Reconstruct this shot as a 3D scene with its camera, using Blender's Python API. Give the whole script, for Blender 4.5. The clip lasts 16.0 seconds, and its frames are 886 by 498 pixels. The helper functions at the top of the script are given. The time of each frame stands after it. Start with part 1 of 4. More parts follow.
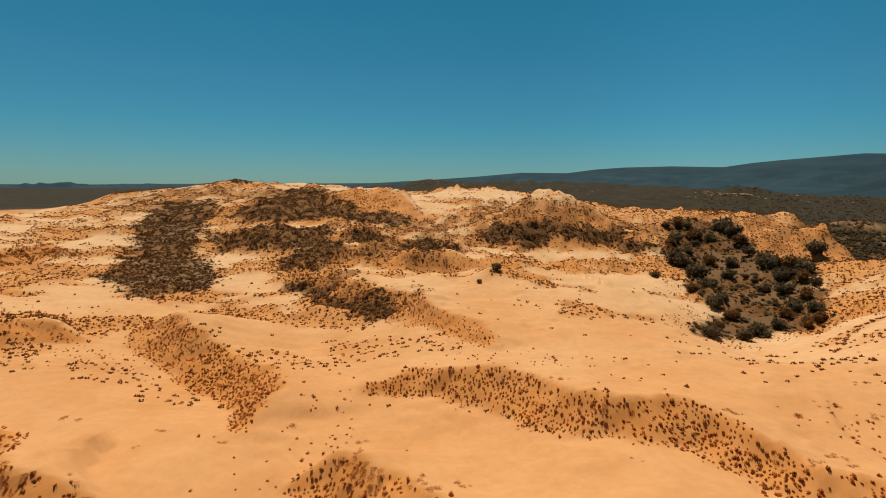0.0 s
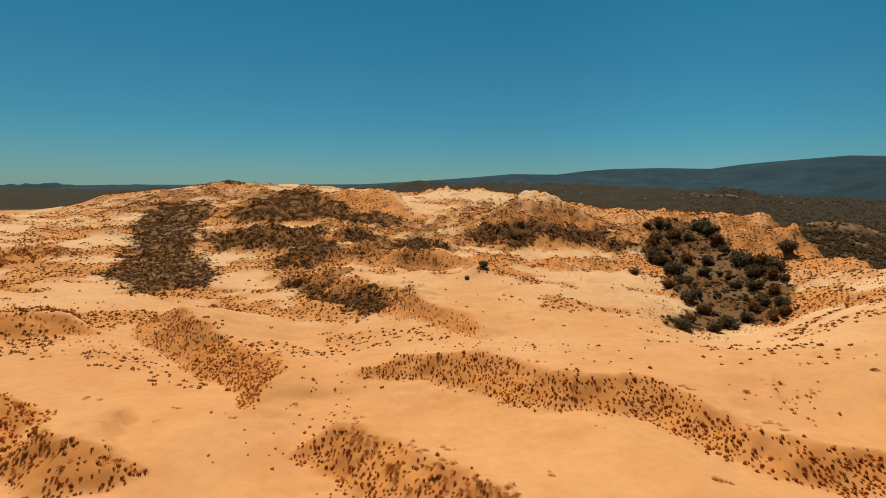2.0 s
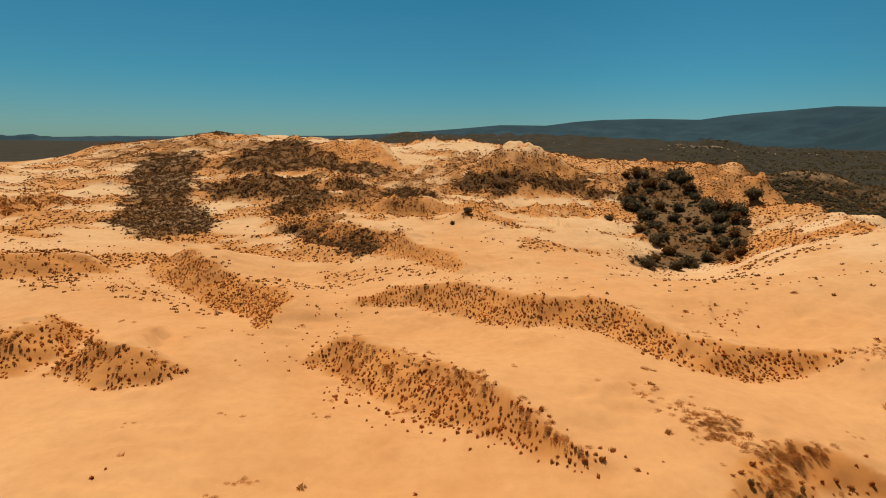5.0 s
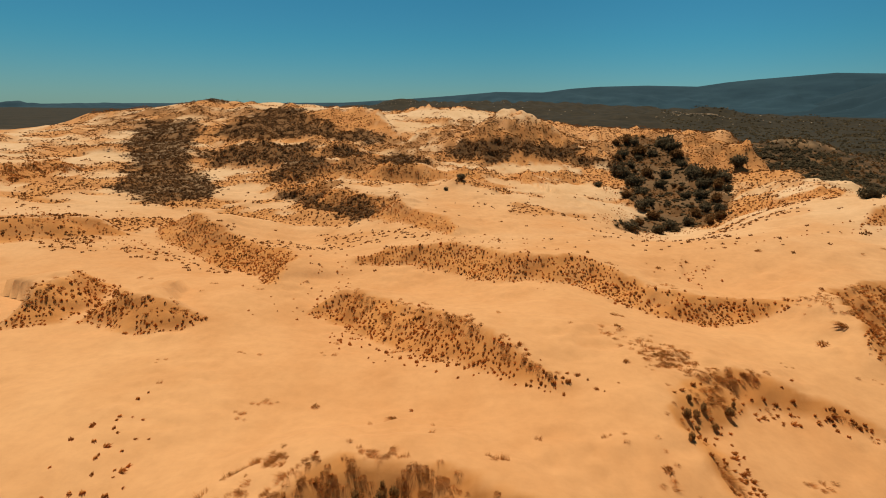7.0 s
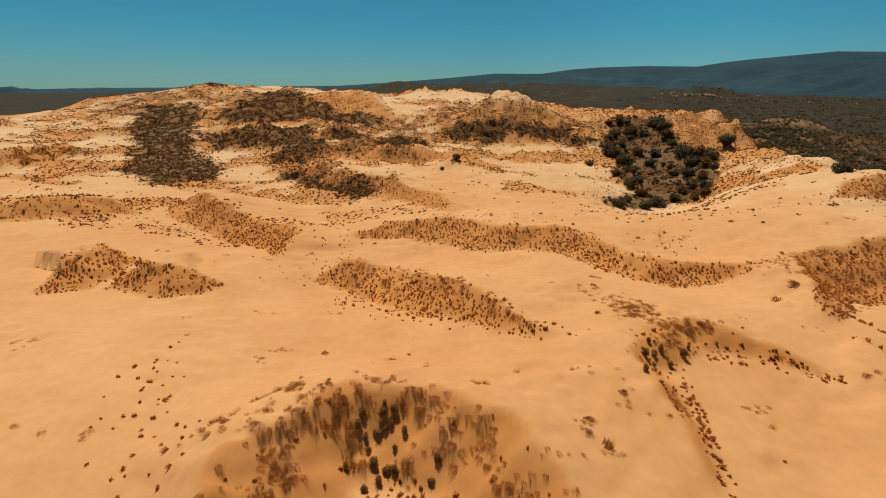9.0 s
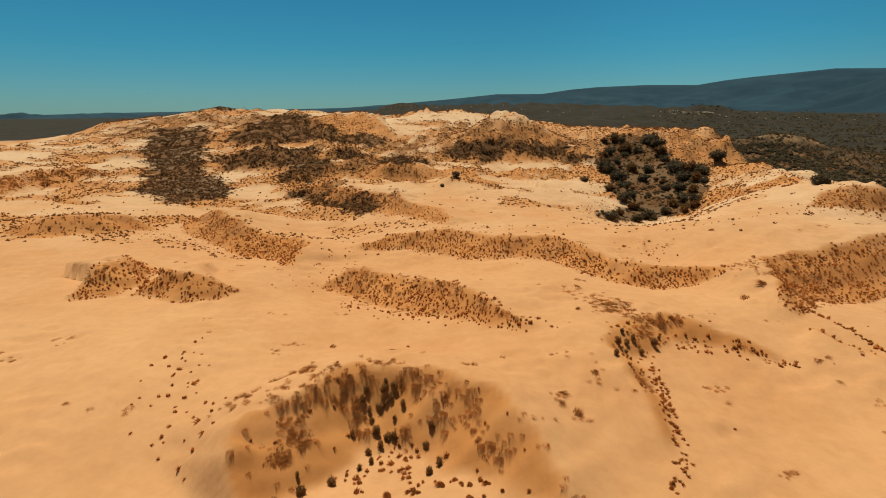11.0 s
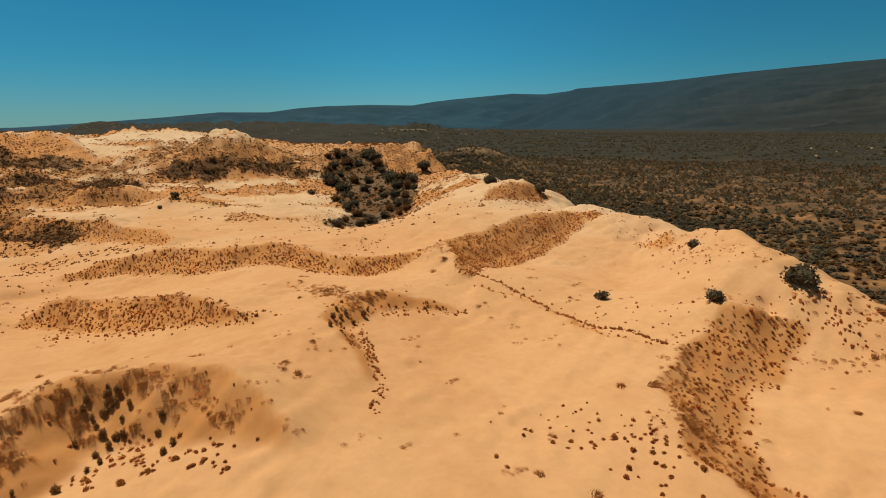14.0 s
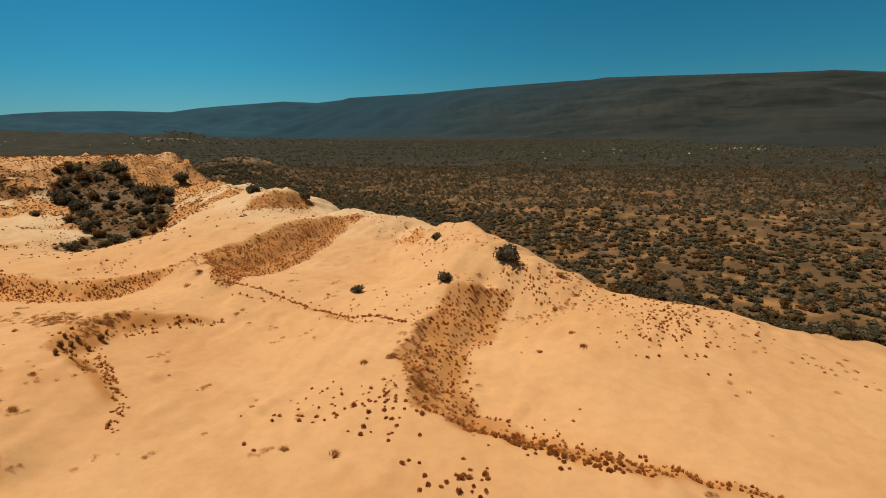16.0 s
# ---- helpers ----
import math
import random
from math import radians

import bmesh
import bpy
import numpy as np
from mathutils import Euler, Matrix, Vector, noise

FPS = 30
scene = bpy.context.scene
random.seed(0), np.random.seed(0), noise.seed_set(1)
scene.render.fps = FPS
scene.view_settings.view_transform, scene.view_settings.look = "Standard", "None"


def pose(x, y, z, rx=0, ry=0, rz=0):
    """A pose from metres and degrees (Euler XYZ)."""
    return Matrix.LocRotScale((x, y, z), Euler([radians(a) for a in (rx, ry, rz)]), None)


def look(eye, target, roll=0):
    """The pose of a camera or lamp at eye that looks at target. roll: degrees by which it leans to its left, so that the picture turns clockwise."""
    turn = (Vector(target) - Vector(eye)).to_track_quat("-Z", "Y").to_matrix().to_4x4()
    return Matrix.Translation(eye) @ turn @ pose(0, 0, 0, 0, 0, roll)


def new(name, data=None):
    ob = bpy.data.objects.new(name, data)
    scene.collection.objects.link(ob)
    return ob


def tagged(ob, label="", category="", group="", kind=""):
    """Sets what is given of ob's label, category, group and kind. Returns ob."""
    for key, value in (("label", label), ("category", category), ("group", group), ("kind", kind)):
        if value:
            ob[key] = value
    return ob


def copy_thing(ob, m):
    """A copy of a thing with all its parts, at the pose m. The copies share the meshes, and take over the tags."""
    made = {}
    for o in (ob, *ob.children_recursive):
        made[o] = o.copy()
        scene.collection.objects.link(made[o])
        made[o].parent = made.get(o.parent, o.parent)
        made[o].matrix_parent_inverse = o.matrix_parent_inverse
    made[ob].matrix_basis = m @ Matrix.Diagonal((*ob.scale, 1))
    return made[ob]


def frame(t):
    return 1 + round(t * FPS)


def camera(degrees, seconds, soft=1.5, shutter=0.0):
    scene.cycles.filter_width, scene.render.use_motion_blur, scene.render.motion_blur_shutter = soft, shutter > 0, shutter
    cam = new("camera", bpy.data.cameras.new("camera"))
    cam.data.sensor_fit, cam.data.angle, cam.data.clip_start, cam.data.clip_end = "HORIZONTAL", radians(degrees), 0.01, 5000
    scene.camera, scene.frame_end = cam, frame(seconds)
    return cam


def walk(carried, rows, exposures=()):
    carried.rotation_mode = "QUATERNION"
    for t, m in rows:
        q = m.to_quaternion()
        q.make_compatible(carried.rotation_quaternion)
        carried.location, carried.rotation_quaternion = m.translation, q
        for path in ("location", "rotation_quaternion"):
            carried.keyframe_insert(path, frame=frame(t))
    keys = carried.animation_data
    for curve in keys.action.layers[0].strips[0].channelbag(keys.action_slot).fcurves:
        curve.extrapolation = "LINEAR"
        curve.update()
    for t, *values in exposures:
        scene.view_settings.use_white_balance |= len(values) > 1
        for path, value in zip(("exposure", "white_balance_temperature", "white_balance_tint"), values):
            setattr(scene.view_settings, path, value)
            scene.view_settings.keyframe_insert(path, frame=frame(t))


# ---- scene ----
cam = camera(80.20, 16.0, 1.0)
PATH = [
    (0, (0.00, 0.00, 14.00), (-2.241, 19.742, 11.713), 0.57),
    (0.5, (0.17, -1.09, 14.04), (-1.953, 18.666, 11.759), 0.61),
    (1, (0.34, -2.22, 14.03), (-1.706, 17.552, 11.786), 0.62),
    (1.5, (0.55, -3.30, 14.01), (-1.432, 16.475, 11.781), 0.56),
    (2, (0.74, -4.50, 14.03), (-1.153, 15.279, 11.791), 0.63),
    (2.5, (0.92, -5.60, 14.00), (-0.894, 14.192, 11.793), 0.63),
    (3, (1.05, -6.68, 13.96), (-0.673, 13.128, 11.784), 0.68),
    (3.5, (1.16, -7.74, 13.95), (-0.504, 12.071, 11.794), 0.68),
    (4, (1.31, -8.91, 13.94), (-0.291, 10.909, 11.787), 0.69),
    (4.5, (1.40, -9.98, 13.91), (-0.143, 9.851, 11.789), 0.67),
    (4.65, (1.47, -10.37, 13.87), (-0.036, 9.454, 11.724), 0.65),
    (5, (1.65, -11.30, 13.77), (0.236, 8.245, 9.761), 0.60),
    (5.2, (1.70, -11.75, 13.87), (0.349, 7.623, 9.108), 0.56),
    (5.45, (1.77, -12.31, 13.87), (0.444, 6.990, 8.781), 0.56),
    (6.4, (2.04, -14.40, 13.89), (0.785, 4.885, 8.735), 0.60),
    (7.5, (2.35, -16.82, 13.92), (1.177, 2.468, 8.762), 0.63),
    (8, (2.49, -18.01, 13.91), (1.339, 1.251, 8.638), 0.50),
    (8.5, (2.69, -19.06, 13.83), (1.561, 0.117, 8.276), 0.35),
    (9.2, (3.04, -20.60, 13.82), (1.876, -1.499, 8.008), 0.12),
    (10.2, (3.55, -22.79, 13.81), (2.323, -3.770, 7.767), -0.21),
    (10.8, (3.86, -24.11, 13.81), (2.587, -5.050, 7.885), -0.41),
    (11, (3.89, -24.54, 13.86), (2.576, -5.231, 8.820), -0.49),
    (11.5, (4.12, -25.72, 13.69), (2.747, -6.348, 8.896), -0.63),
    (12, (4.57, -26.89, 13.63), (4.887, -7.454, 8.915), -0.73),
    (12.5, (4.78, -27.97, 13.62), (8.011, -8.788, 8.986), -0.74),
    (13, (4.89, -29.15, 13.58), (10.107, -10.392, 9.003), -0.81),
    (13.5, (5.08, -30.28, 13.55), (11.440, -11.865, 9.004), -0.84),
    (14, (5.25, -31.50, 13.52), (13.185, -13.706, 9.012), -0.86),
    (14.5, (5.40, -32.67, 13.50), (14.797, -15.593, 9.031), -0.91),
    (15, (5.49, -33.98, 13.53), (16.450, -17.853, 9.097), -0.89),
    (15.5, (5.62, -35.20, 13.53), (18.058, -20.170, 9.146), -0.92),
    (16, (5.81, -36.54, 13.52), (20.191, -23.335, 9.180), -1.03),
]
walk(cam, [(t, look(eye, target, roll)) for t, eye, target, roll in PATH],
     exposures=[(0, 0.04, 7350, 10), (5.2, 0.04, 7350, 10), (8.5, 0.0, 7050, 7), (11.5, 0.0, 6700, 4), (14.5, 0.02, 6450, 3), (16, 0.07, 6400, 2)])

# ---- light ----
SUN_UP, SUN_TURN = radians(68), radians(-25)
world = bpy.data.worlds.new("clear_sky")
scene.world = world
world.use_nodes = True
wn, wl = world.node_tree.nodes, world.node_tree.links
sky = wn.new("ShaderNodeTexSky")
sky.sky_type, sky.sun_disc = "NISHITA", False
sky.sun_elevation, sky.sun_rotation = SUN_UP, SUN_TURN
sky.altitude, sky.air_density, sky.dust_density, sky.ozone_density = 300, 1.0, 0.15, 4.0
# Clear dry sky, paler at the horizon; dimmed and reddened overhead to warm shade.
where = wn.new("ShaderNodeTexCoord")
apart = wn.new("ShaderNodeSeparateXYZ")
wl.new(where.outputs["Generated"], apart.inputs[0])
sky_tint = wn.new("ShaderNodeValToRGB")
sky_tint.color_ramp.interpolation = "EASE"
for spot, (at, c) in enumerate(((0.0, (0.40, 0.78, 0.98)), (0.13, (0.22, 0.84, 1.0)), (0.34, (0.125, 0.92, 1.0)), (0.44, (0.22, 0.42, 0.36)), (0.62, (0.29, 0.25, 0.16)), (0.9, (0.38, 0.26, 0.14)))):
    e = sky_tint.color_ramp.elements[spot] if spot < 2 else sky_tint.color_ramp.elements.new(at)
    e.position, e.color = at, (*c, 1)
wl.new(apart.outputs["Z"], sky_tint.inputs[0])
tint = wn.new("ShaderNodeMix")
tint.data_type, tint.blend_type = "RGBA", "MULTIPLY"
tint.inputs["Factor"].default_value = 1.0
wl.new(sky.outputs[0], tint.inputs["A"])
wl.new(sky_tint.outputs["Color"], tint.inputs["B"])
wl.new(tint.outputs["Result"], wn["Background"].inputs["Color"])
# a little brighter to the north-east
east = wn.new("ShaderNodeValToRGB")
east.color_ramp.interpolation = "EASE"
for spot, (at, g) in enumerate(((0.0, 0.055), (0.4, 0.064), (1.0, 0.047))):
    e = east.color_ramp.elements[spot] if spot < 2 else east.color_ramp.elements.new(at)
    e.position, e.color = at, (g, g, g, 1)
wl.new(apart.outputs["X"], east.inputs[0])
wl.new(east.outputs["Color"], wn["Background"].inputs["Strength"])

sun = new("sun", bpy.data.lights.new("sun", "SUN"))
sun.data.energy, sun.data.angle, sun.data.color = 4.05, radians(0.53), (0.985, 0.925, 0.805)
to_sun = Vector((math.sin(SUN_TURN) * math.cos(SUN_UP), math.cos(SUN_TURN) * math.cos(SUN_UP), math.sin(SUN_UP)))
sun.matrix_world = look(to_sun * 300, (0, 0, 0))


# ---- materials ----
def material(name, rough=0.9):
    m = bpy.data.materials.new(name)
    m.use_nodes = True
    n, l = m.node_tree.nodes, m.node_tree.links
    p = n["Principled BSDF"]
    p.inputs["Roughness"].default_value = rough
    p.inputs["Specular IOR Level"].default_value = 0.15
    return m, n, l, p


def noise_node(n, l, scale, detail=4.0, rough=0.55, stretch=None, coord="Object"):
    t = n.new("ShaderNodeTexNoise")
    t.inputs["Scale"].default_value, t.inputs["Detail"].default_value, t.inputs["Roughness"].default_value = scale, detail, rough
    c = n.new("ShaderNodeTexCoord")
    if stretch:
        mp = n.new("ShaderNodeMapping")
        mp.inputs["Scale"].default_value = stretch
        l.new(c.outputs[coord], mp.inputs["Vector"])
        l.new(mp.outputs[0], t.inputs["Vector"])
    else:
        l.new(c.outputs[coord], t.inputs["Vector"])
    return t.outputs["Fac"]


def ramp(n, l, fac, *stops):
    r = n.new("ShaderNodeValToRGB")
    while len(r.color_ramp.elements) < len(stops):
        r.color_ramp.elements.new(0.5)
    for e, (at, c) in zip(r.color_ramp.elements, stops):
        e.position, e.color = at, (*c, 1) if len(c) == 3 else c
    l.new(fac, r.inputs[0])
    return r.outputs["Color"]


def mix(n, l, a, b, fac, kind="MIX"):
    m = n.new("ShaderNodeMix")
    m.data_type, m.blend_type = "RGBA", kind
    for slot, v in (("A", a), ("B", b), ("Factor", fac)):
        if isinstance(v, (int, float)):
            m.inputs[slot].default_value = v
        elif isinstance(v, tuple):
            m.inputs[slot].default_value = (*v, 1)
        else:
            l.new(v, m.inputs[slot])
    return m.outputs["Result"]


def bump(n, l, p, height, strength, distance):
    b = n.new("ShaderNodeBump")
    b.inputs["Strength"].default_value, b.inputs["Distance"].default_value = strength, distance
    l.new(height, b.inputs["Height"])
    l.new(b.outputs[0], p.inputs["Normal"])


def math_node(n, l, op, a, b):
    m = n.new("ShaderNodeMath")
    m.operation = op
    for slot, v in zip(m.inputs, (a, b)):
        if isinstance(v, (int, float)):
            slot.default_value = v
        else:
            l.new(v, slot)
    return m.outputs[0]


def attribute(n, name):
    a = n.new("ShaderNodeAttribute")
    a.attribute_name = name
    return a.outputs["Fac"]


def ground_material():
    m, n, l, p = material("dune_sand", 0.95)
    large = noise_node(n, l, 0.035, 4)
    fine = noise_node(n, l, 1.3, 6, 0.65)
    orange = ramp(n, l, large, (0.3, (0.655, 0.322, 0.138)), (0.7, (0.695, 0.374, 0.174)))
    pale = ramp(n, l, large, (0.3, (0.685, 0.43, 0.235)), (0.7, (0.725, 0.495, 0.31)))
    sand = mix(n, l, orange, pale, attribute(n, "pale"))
    sand = mix(n, l, sand, ramp(n, l, fine, (0.3, (0.86, 0.84, 0.82)), (0.6, (1, 1, 1))), 0.6, "MULTIPLY")
    sand = mix(n, l, sand, ramp(n, l, noise_node(n, l, 0.2, 5, 0.6, (1, 0.6, 1)), (0.36, (0.87, 0.80, 0.72)), (0.56, (1, 1, 1))), 0.5, "MULTIPLY")
    # Redder sand: warm shade painted on slip faces, and thin grass far out.
    shade_and_grass = ramp(n, l, noise_node(n, l, 0.25, 5), (0.35, (0.47, 0.175, 0.044)), (0.65, (0.62, 0.26, 0.076)))
    sand = mix(n, l, sand, shade_and_grass, attribute(n, "shade_and_grass"))
    litter = ramp(n, l, noise_node(n, l, 0.6, 6, 0.7), (0.35, (0.065, 0.035, 0.016)), (0.65, (0.15, 0.074, 0.030)))
    sand = mix(n, l, sand, litter, attribute(n, "litter"))
    soil = ramp(n, l, noise_node(n, l, 0.12, 6, 0.65), (0.36, (0.105, 0.060, 0.028)), (0.52, (0.155, 0.078, 0.033)), (0.68, (0.40, 0.185, 0.068)))
    scrub = ramp(n, l, noise_node(n, l, 0.06, 8, 0.75), (0.35, (0.022, 0.019, 0.013)), (0.65, (0.052, 0.040, 0.024)))
    soil = mix(n, l, soil, scrub, attribute(n, "distant"))
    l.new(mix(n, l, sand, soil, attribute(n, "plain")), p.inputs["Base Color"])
    tall = math_node(n, l, "ADD", math_node(n, l, "MULTIPLY", noise_node(n, l, 0.5, 5, 0.6), 1.0), math_node(n, l, "MULTIPLY", noise_node(n, l, 5, 3, 0.5, (1, 0.35, 1)), 0.12))
    bump(n, l, p, tall, 0.22, 0.3)
    return m


def leaf_material(name, dark, light, rough=0.75, glow=0.5):
    m, n, l, p = material(name, rough)
    p.inputs["Specular IOR Level"].default_value = 0.04
    g = n.new("ShaderNodeNewGeometry")
    o = n.new("ShaderNodeObjectInfo")
    each = math_node(n, l, "FRACT", math_node(n, l, "ADD", g.outputs["Random Per Island"], o.outputs["Random"]), 0.0)
    spots = noise_node(n, l, 0.9, 3)
    c = ramp(n, l, each, (0.1, dark), (0.9, light))
    c = mix(n, l, c, ramp(n, l, spots, (0.3, (0.6, 0.6, 0.6)), (0.7, (1.15, 1.1, 1.0))), 0.8, "MULTIPLY")
    l.new(c, p.inputs["Base Color"])
    through_leaf = n.new("ShaderNodeBsdfTranslucent")
    l.new(c, through_leaf.inputs["Color"])
    both = n.new("ShaderNodeMixShader")
    both.inputs[0].default_value = glow
    l.new(p.outputs[0], both.inputs[1])
    l.new(through_leaf.outputs[0], both.inputs[2])
    l.new(both.outputs[0], n["Material Output"].inputs["Surface"])
    return m


def range_material(name, low, high, scale, north=None):
    m, n, l, p = material(name, 0.95)
    c = ramp(n, l, noise_node(n, l, scale, 7, 0.62, (0.6, 0.6, 6)), (0.35, low), (0.65, high))
    # Blends towards a painted haze colour with growing Y.
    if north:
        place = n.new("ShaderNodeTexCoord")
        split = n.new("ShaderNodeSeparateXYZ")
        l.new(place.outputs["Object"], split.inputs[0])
        haze_share = n.new("ShaderNodeMapRange")
        haze_share.inputs["From Min"].default_value, haze_share.inputs["From Max"].default_value = 500, 2600
        l.new(split.outputs["Y"], haze_share.inputs["Value"])
        c = mix(n, l, c, north, haze_share.outputs["Result"])
    l.new(c, p.inputs["Base Color"])
    bump(n, l, p, noise_node(n, l, scale * 2, 5, 0.6, (1, 1, 4)), 0.25, 10)
    return m


SAND = ground_material()
SCRUB = leaf_material("grey_scrub_leaves", (0.115, 0.085, 0.050), (0.25, 0.19, 0.115))
DARK_SCRUB = leaf_material("brown_scrub_leaves", (0.155, 0.08, 0.034), (0.29, 0.155, 0.066))
THICKET = leaf_material("dark_heath_leaves", (0.15, 0.077, 0.037), (0.29, 0.15, 0.072))
GRASS = leaf_material("dry_dune_grass", (0.50, 0.195, 0.054), (0.70, 0.32, 0.10), glow=0.68)
FAR_GRASS = leaf_material("brown_far_grass", (0.18, 0.078, 0.026), (0.35, 0.155, 0.052))
STRAW = leaf_material("straw_coloured_grass", (0.44, 0.20, 0.060), (0.66, 0.34, 0.118), glow=0.68)
GREEN = leaf_material("dull_green_leaves", (0.10, 0.079, 0.050), (0.20, 0.157, 0.098))
TUFT_LEAF = leaf_material("brown_bushy_leaves", (0.36, 0.20, 0.08), (0.56, 0.33, 0.14), glow=0.68)
BARK = leaf_material("grey_bark", (0.09, 0.065, 0.05), (0.14, 0.105, 0.08))
ROCK = range_material("pale_rock", (0.36, 0.25, 0.165), (0.60, 0.45, 0.32), 0.15)
# Scrub colours, with haze blue painted over the northern end.
NEAR_RANGE = range_material("scrub_slope_hazed_north", (0.015, 0.017, 0.014), (0.041, 0.038, 0.031), 0.006, (0.017, 0.044, 0.064))
# Distance haze is painted into the base colour as blue.
FAR_RANGE = range_material("haze_blue_far_hills", (0.018, 0.050, 0.076), (0.026, 0.066, 0.094), 0.004)


# ---- the dunes' shape ----
def smooth(a, b, v):
    u = np.clip((v - a) / (b - a), 0, 1)
    return u * u * (3 - 2 * u)


def along(line, x, y):
    """Signed distance to a line (positive on its left) and the share of its length at the foot point, both softened far off."""
    best, side, share, foot = np.full(x.shape, 1e9), np.zeros(x.shape), np.zeros(x.shape), np.zeros(x.shape)
    far, weight = np.zeros(x.shape), np.zeros(x.shape)
    p = np.array(line, float)
    steps = np.hypot(*np.diff(p, axis=0).T)
    total, gone = steps.sum(), 0.0
    for (ax, ay), (bx, by), n in zip(p[:-1], p[1:], steps):
        u = np.clip(((x - ax) * (bx - ax) + (y - ay) * (by - ay)) / n**2, 0, 1)
        dx, dy = x - ax - u * (bx - ax), y - ay - u * (by - ay)
        d = np.hypot(dx, dy)
        near = d < best
        best = np.where(near, d, best)
        cross = (bx - ax) * (y - ay) - (by - ay) * (x - ax)
        side = np.where(near, np.sign(cross), side)
        foot = np.where(near, (gone + u * n) / total, foot)
        w = (d + 0.02) ** -5.0
        far, share, weight = far + w * d, share + w * (gone + u * n) / total, weight + w
        gone += n
    return far / weight * np.where(side == 0, 1, side), np.where(foot < 0.15, foot + (share / weight - foot) * foot / 0.15, np.where(foot > 0.85, foot + (share / weight - foot) * (1 - foot) / 0.15, share / weight))


SLIPS = []


def slip(line, high, wide, tail, ends=(0.08, 0.12)):
    """A slip face that climbs to the left of its foot line, and falls off gently behind its brow."""
    SLIPS.append((line, high, wide, tail, ends))


slip([(-12.6, 42.4), (-10.9, 44.0), (-7.9, 44.3), (-4.9, 43.1), (-2.0, 42.3), (0.8, 40.2), (3.3, 37.1), (5.6, 35.5), (7.8, 34.9), (12.2, 34.2), (13.8, 32.0), (15.2, 30.2), (16.5, 28.2), (17.8, 27.3), (21.0, 26.5), (25.3, 26.5), (30.0, 27.4)], 2.0, 3.7, 6, (0.25, 0.2))
slip([(29.6, 15.7), (30.8, 17.9), (36.2, 24.4), (40.1, 26.1), (44.6, 28.4), (51.0, 31.1), (58.9, 35.6), (69.3, 39.4)], 3.7, 6.2, 10, (0.33, 0.5))
slip([(35.0, -35.0), (33.5, -27.1), (32.8, -23.1), (32.4, -20.5), (31.7, -18.2), (31.7, -15.9), (33.2, -13.6), (35.4, -11.4), (38.4, -10.0), (42.4, -9.0), (48.7, -7.1)], 2.3, 5.2, 7, (0.35, 0.15))
slip([(-13.5, 29.3), (-11.6, 28.6), (-9.6, 27.1), (-7.4, 25.4), (-3.7, 21.7), (-0.6, 18.3), (2.4, 15.6), (4.9, 13.2), (6.9, 11.8), (9.5, 11.0)], 2.5, 4.3, 7, (0.12, 0.75))
slip([(-35.8, 20.5), (-33.9, 21.4), (-32.2, 22.7), (-31.7, 24.5), (-30.8, 26.1), (-32.8, 31.9)], 2.2, 4.0, 9, (0.4, 0.08))
slip([(-30.6, 23.0), (-25.9, 21.0), (-23.6, 21.1), (-21.6, 22.0), (-20.5, 23.2), (-19.5, 24.5)], 1.9, 3.6, 8, (0.06, 0.5))
slip([(13.8, -1.5), (14.3, 0.4), (14.9, 3.3), (15.0, 6.0), (15.0, 8.7), (16.8, 11.4), (18.4, 12.6), (20.3, 13.0), (22.5, 12.4), (24.6, 11.6), (26.5, 10.6)], 1.1, 2.6, 5, (0.5, 0.5))
slip([(-5.6, -6.6), (-4.9, -5.0), (-4.2, -3.6), (-3.2, -1.8), (-2.2, -0.8), (-0.7, -0.5), (1.1, -1.0), (2.8, -1.9), (4.6, -3.0), (6.6, -4.6), (8.0, -6.5)], 2.7, 4.4, 6, (0.2, 0.6))
slip([(-46, 60), (-43, 55), (-39, 52), (-35, 50), (-31, 47.5), (-26, 43.8), (-22.2, 40), (-20.2, 36), (-18, 33)], 3.1, 6.0, 9, (0.15, 0.4))
slip([(-38, 87), (-33, 84), (-27, 78), (-22, 73), (-17, 69), (-14, 69), (-9, 65)], 2.2, 6.0, 9, (0.2, 0.3))
slip([(-10, 126), (0, 120), (10, 118), (24, 122), (36, 132)], 4.5, 16, 30, (0.2, 0.2))
slip([(-88, 148), (-66, 136), (-48, 133), (-30, 137), (-18, 141)], 4.0, 30, 40, (0.2, 0.2))
slip([(-68, 110), (-52, 104), (-38, 101), (-24, 106)], 1.6, 5, 8, (0.2, 0.4))
slip([(-24, 96), (-14, 93), (-4, 96), (8, 92)], 1.5, 5, 8, (0.2, 0.5))
slip([(-66.0, 46.0), (-58.6, 43.8), (-54.3, 44.8), (-50.0, 50.0), (-46.0, 53.0)], 2.2, 4.5, 8, (0.3, 0.3))
slip([(-96.0, 66.0), (-87.9, 71.9), (-86.0, 80.0), (-85.0, 90.0), (-83.4, 98.2)], 2.6, 6, 20, (0.2, 0.3))
slip([(-6, 94), (-1, 91), (5, 91.5), (12, 94)], 0.5, 2.5, 5, (0.4, 0.6))
slip([(7, 108), (13, 105), (19, 106), (24, 111)], 1.0, 4, 6, (0.4, 0.55))
slip([(35.4, -4.7), (34.3, -1.4), (34.0, 2.2), (34.2, 6.8), (32.9, 11.1), (31.2, 13.0), (29.6, 15.2)], 0.55, 0.9, 7, (0.12, 0.05))
slip([(-16, 69), (-10, 64), (-5, 59), (-2, 56), (-1, 54)], 1.5, 3.5, 6, (0.25, 0.3))
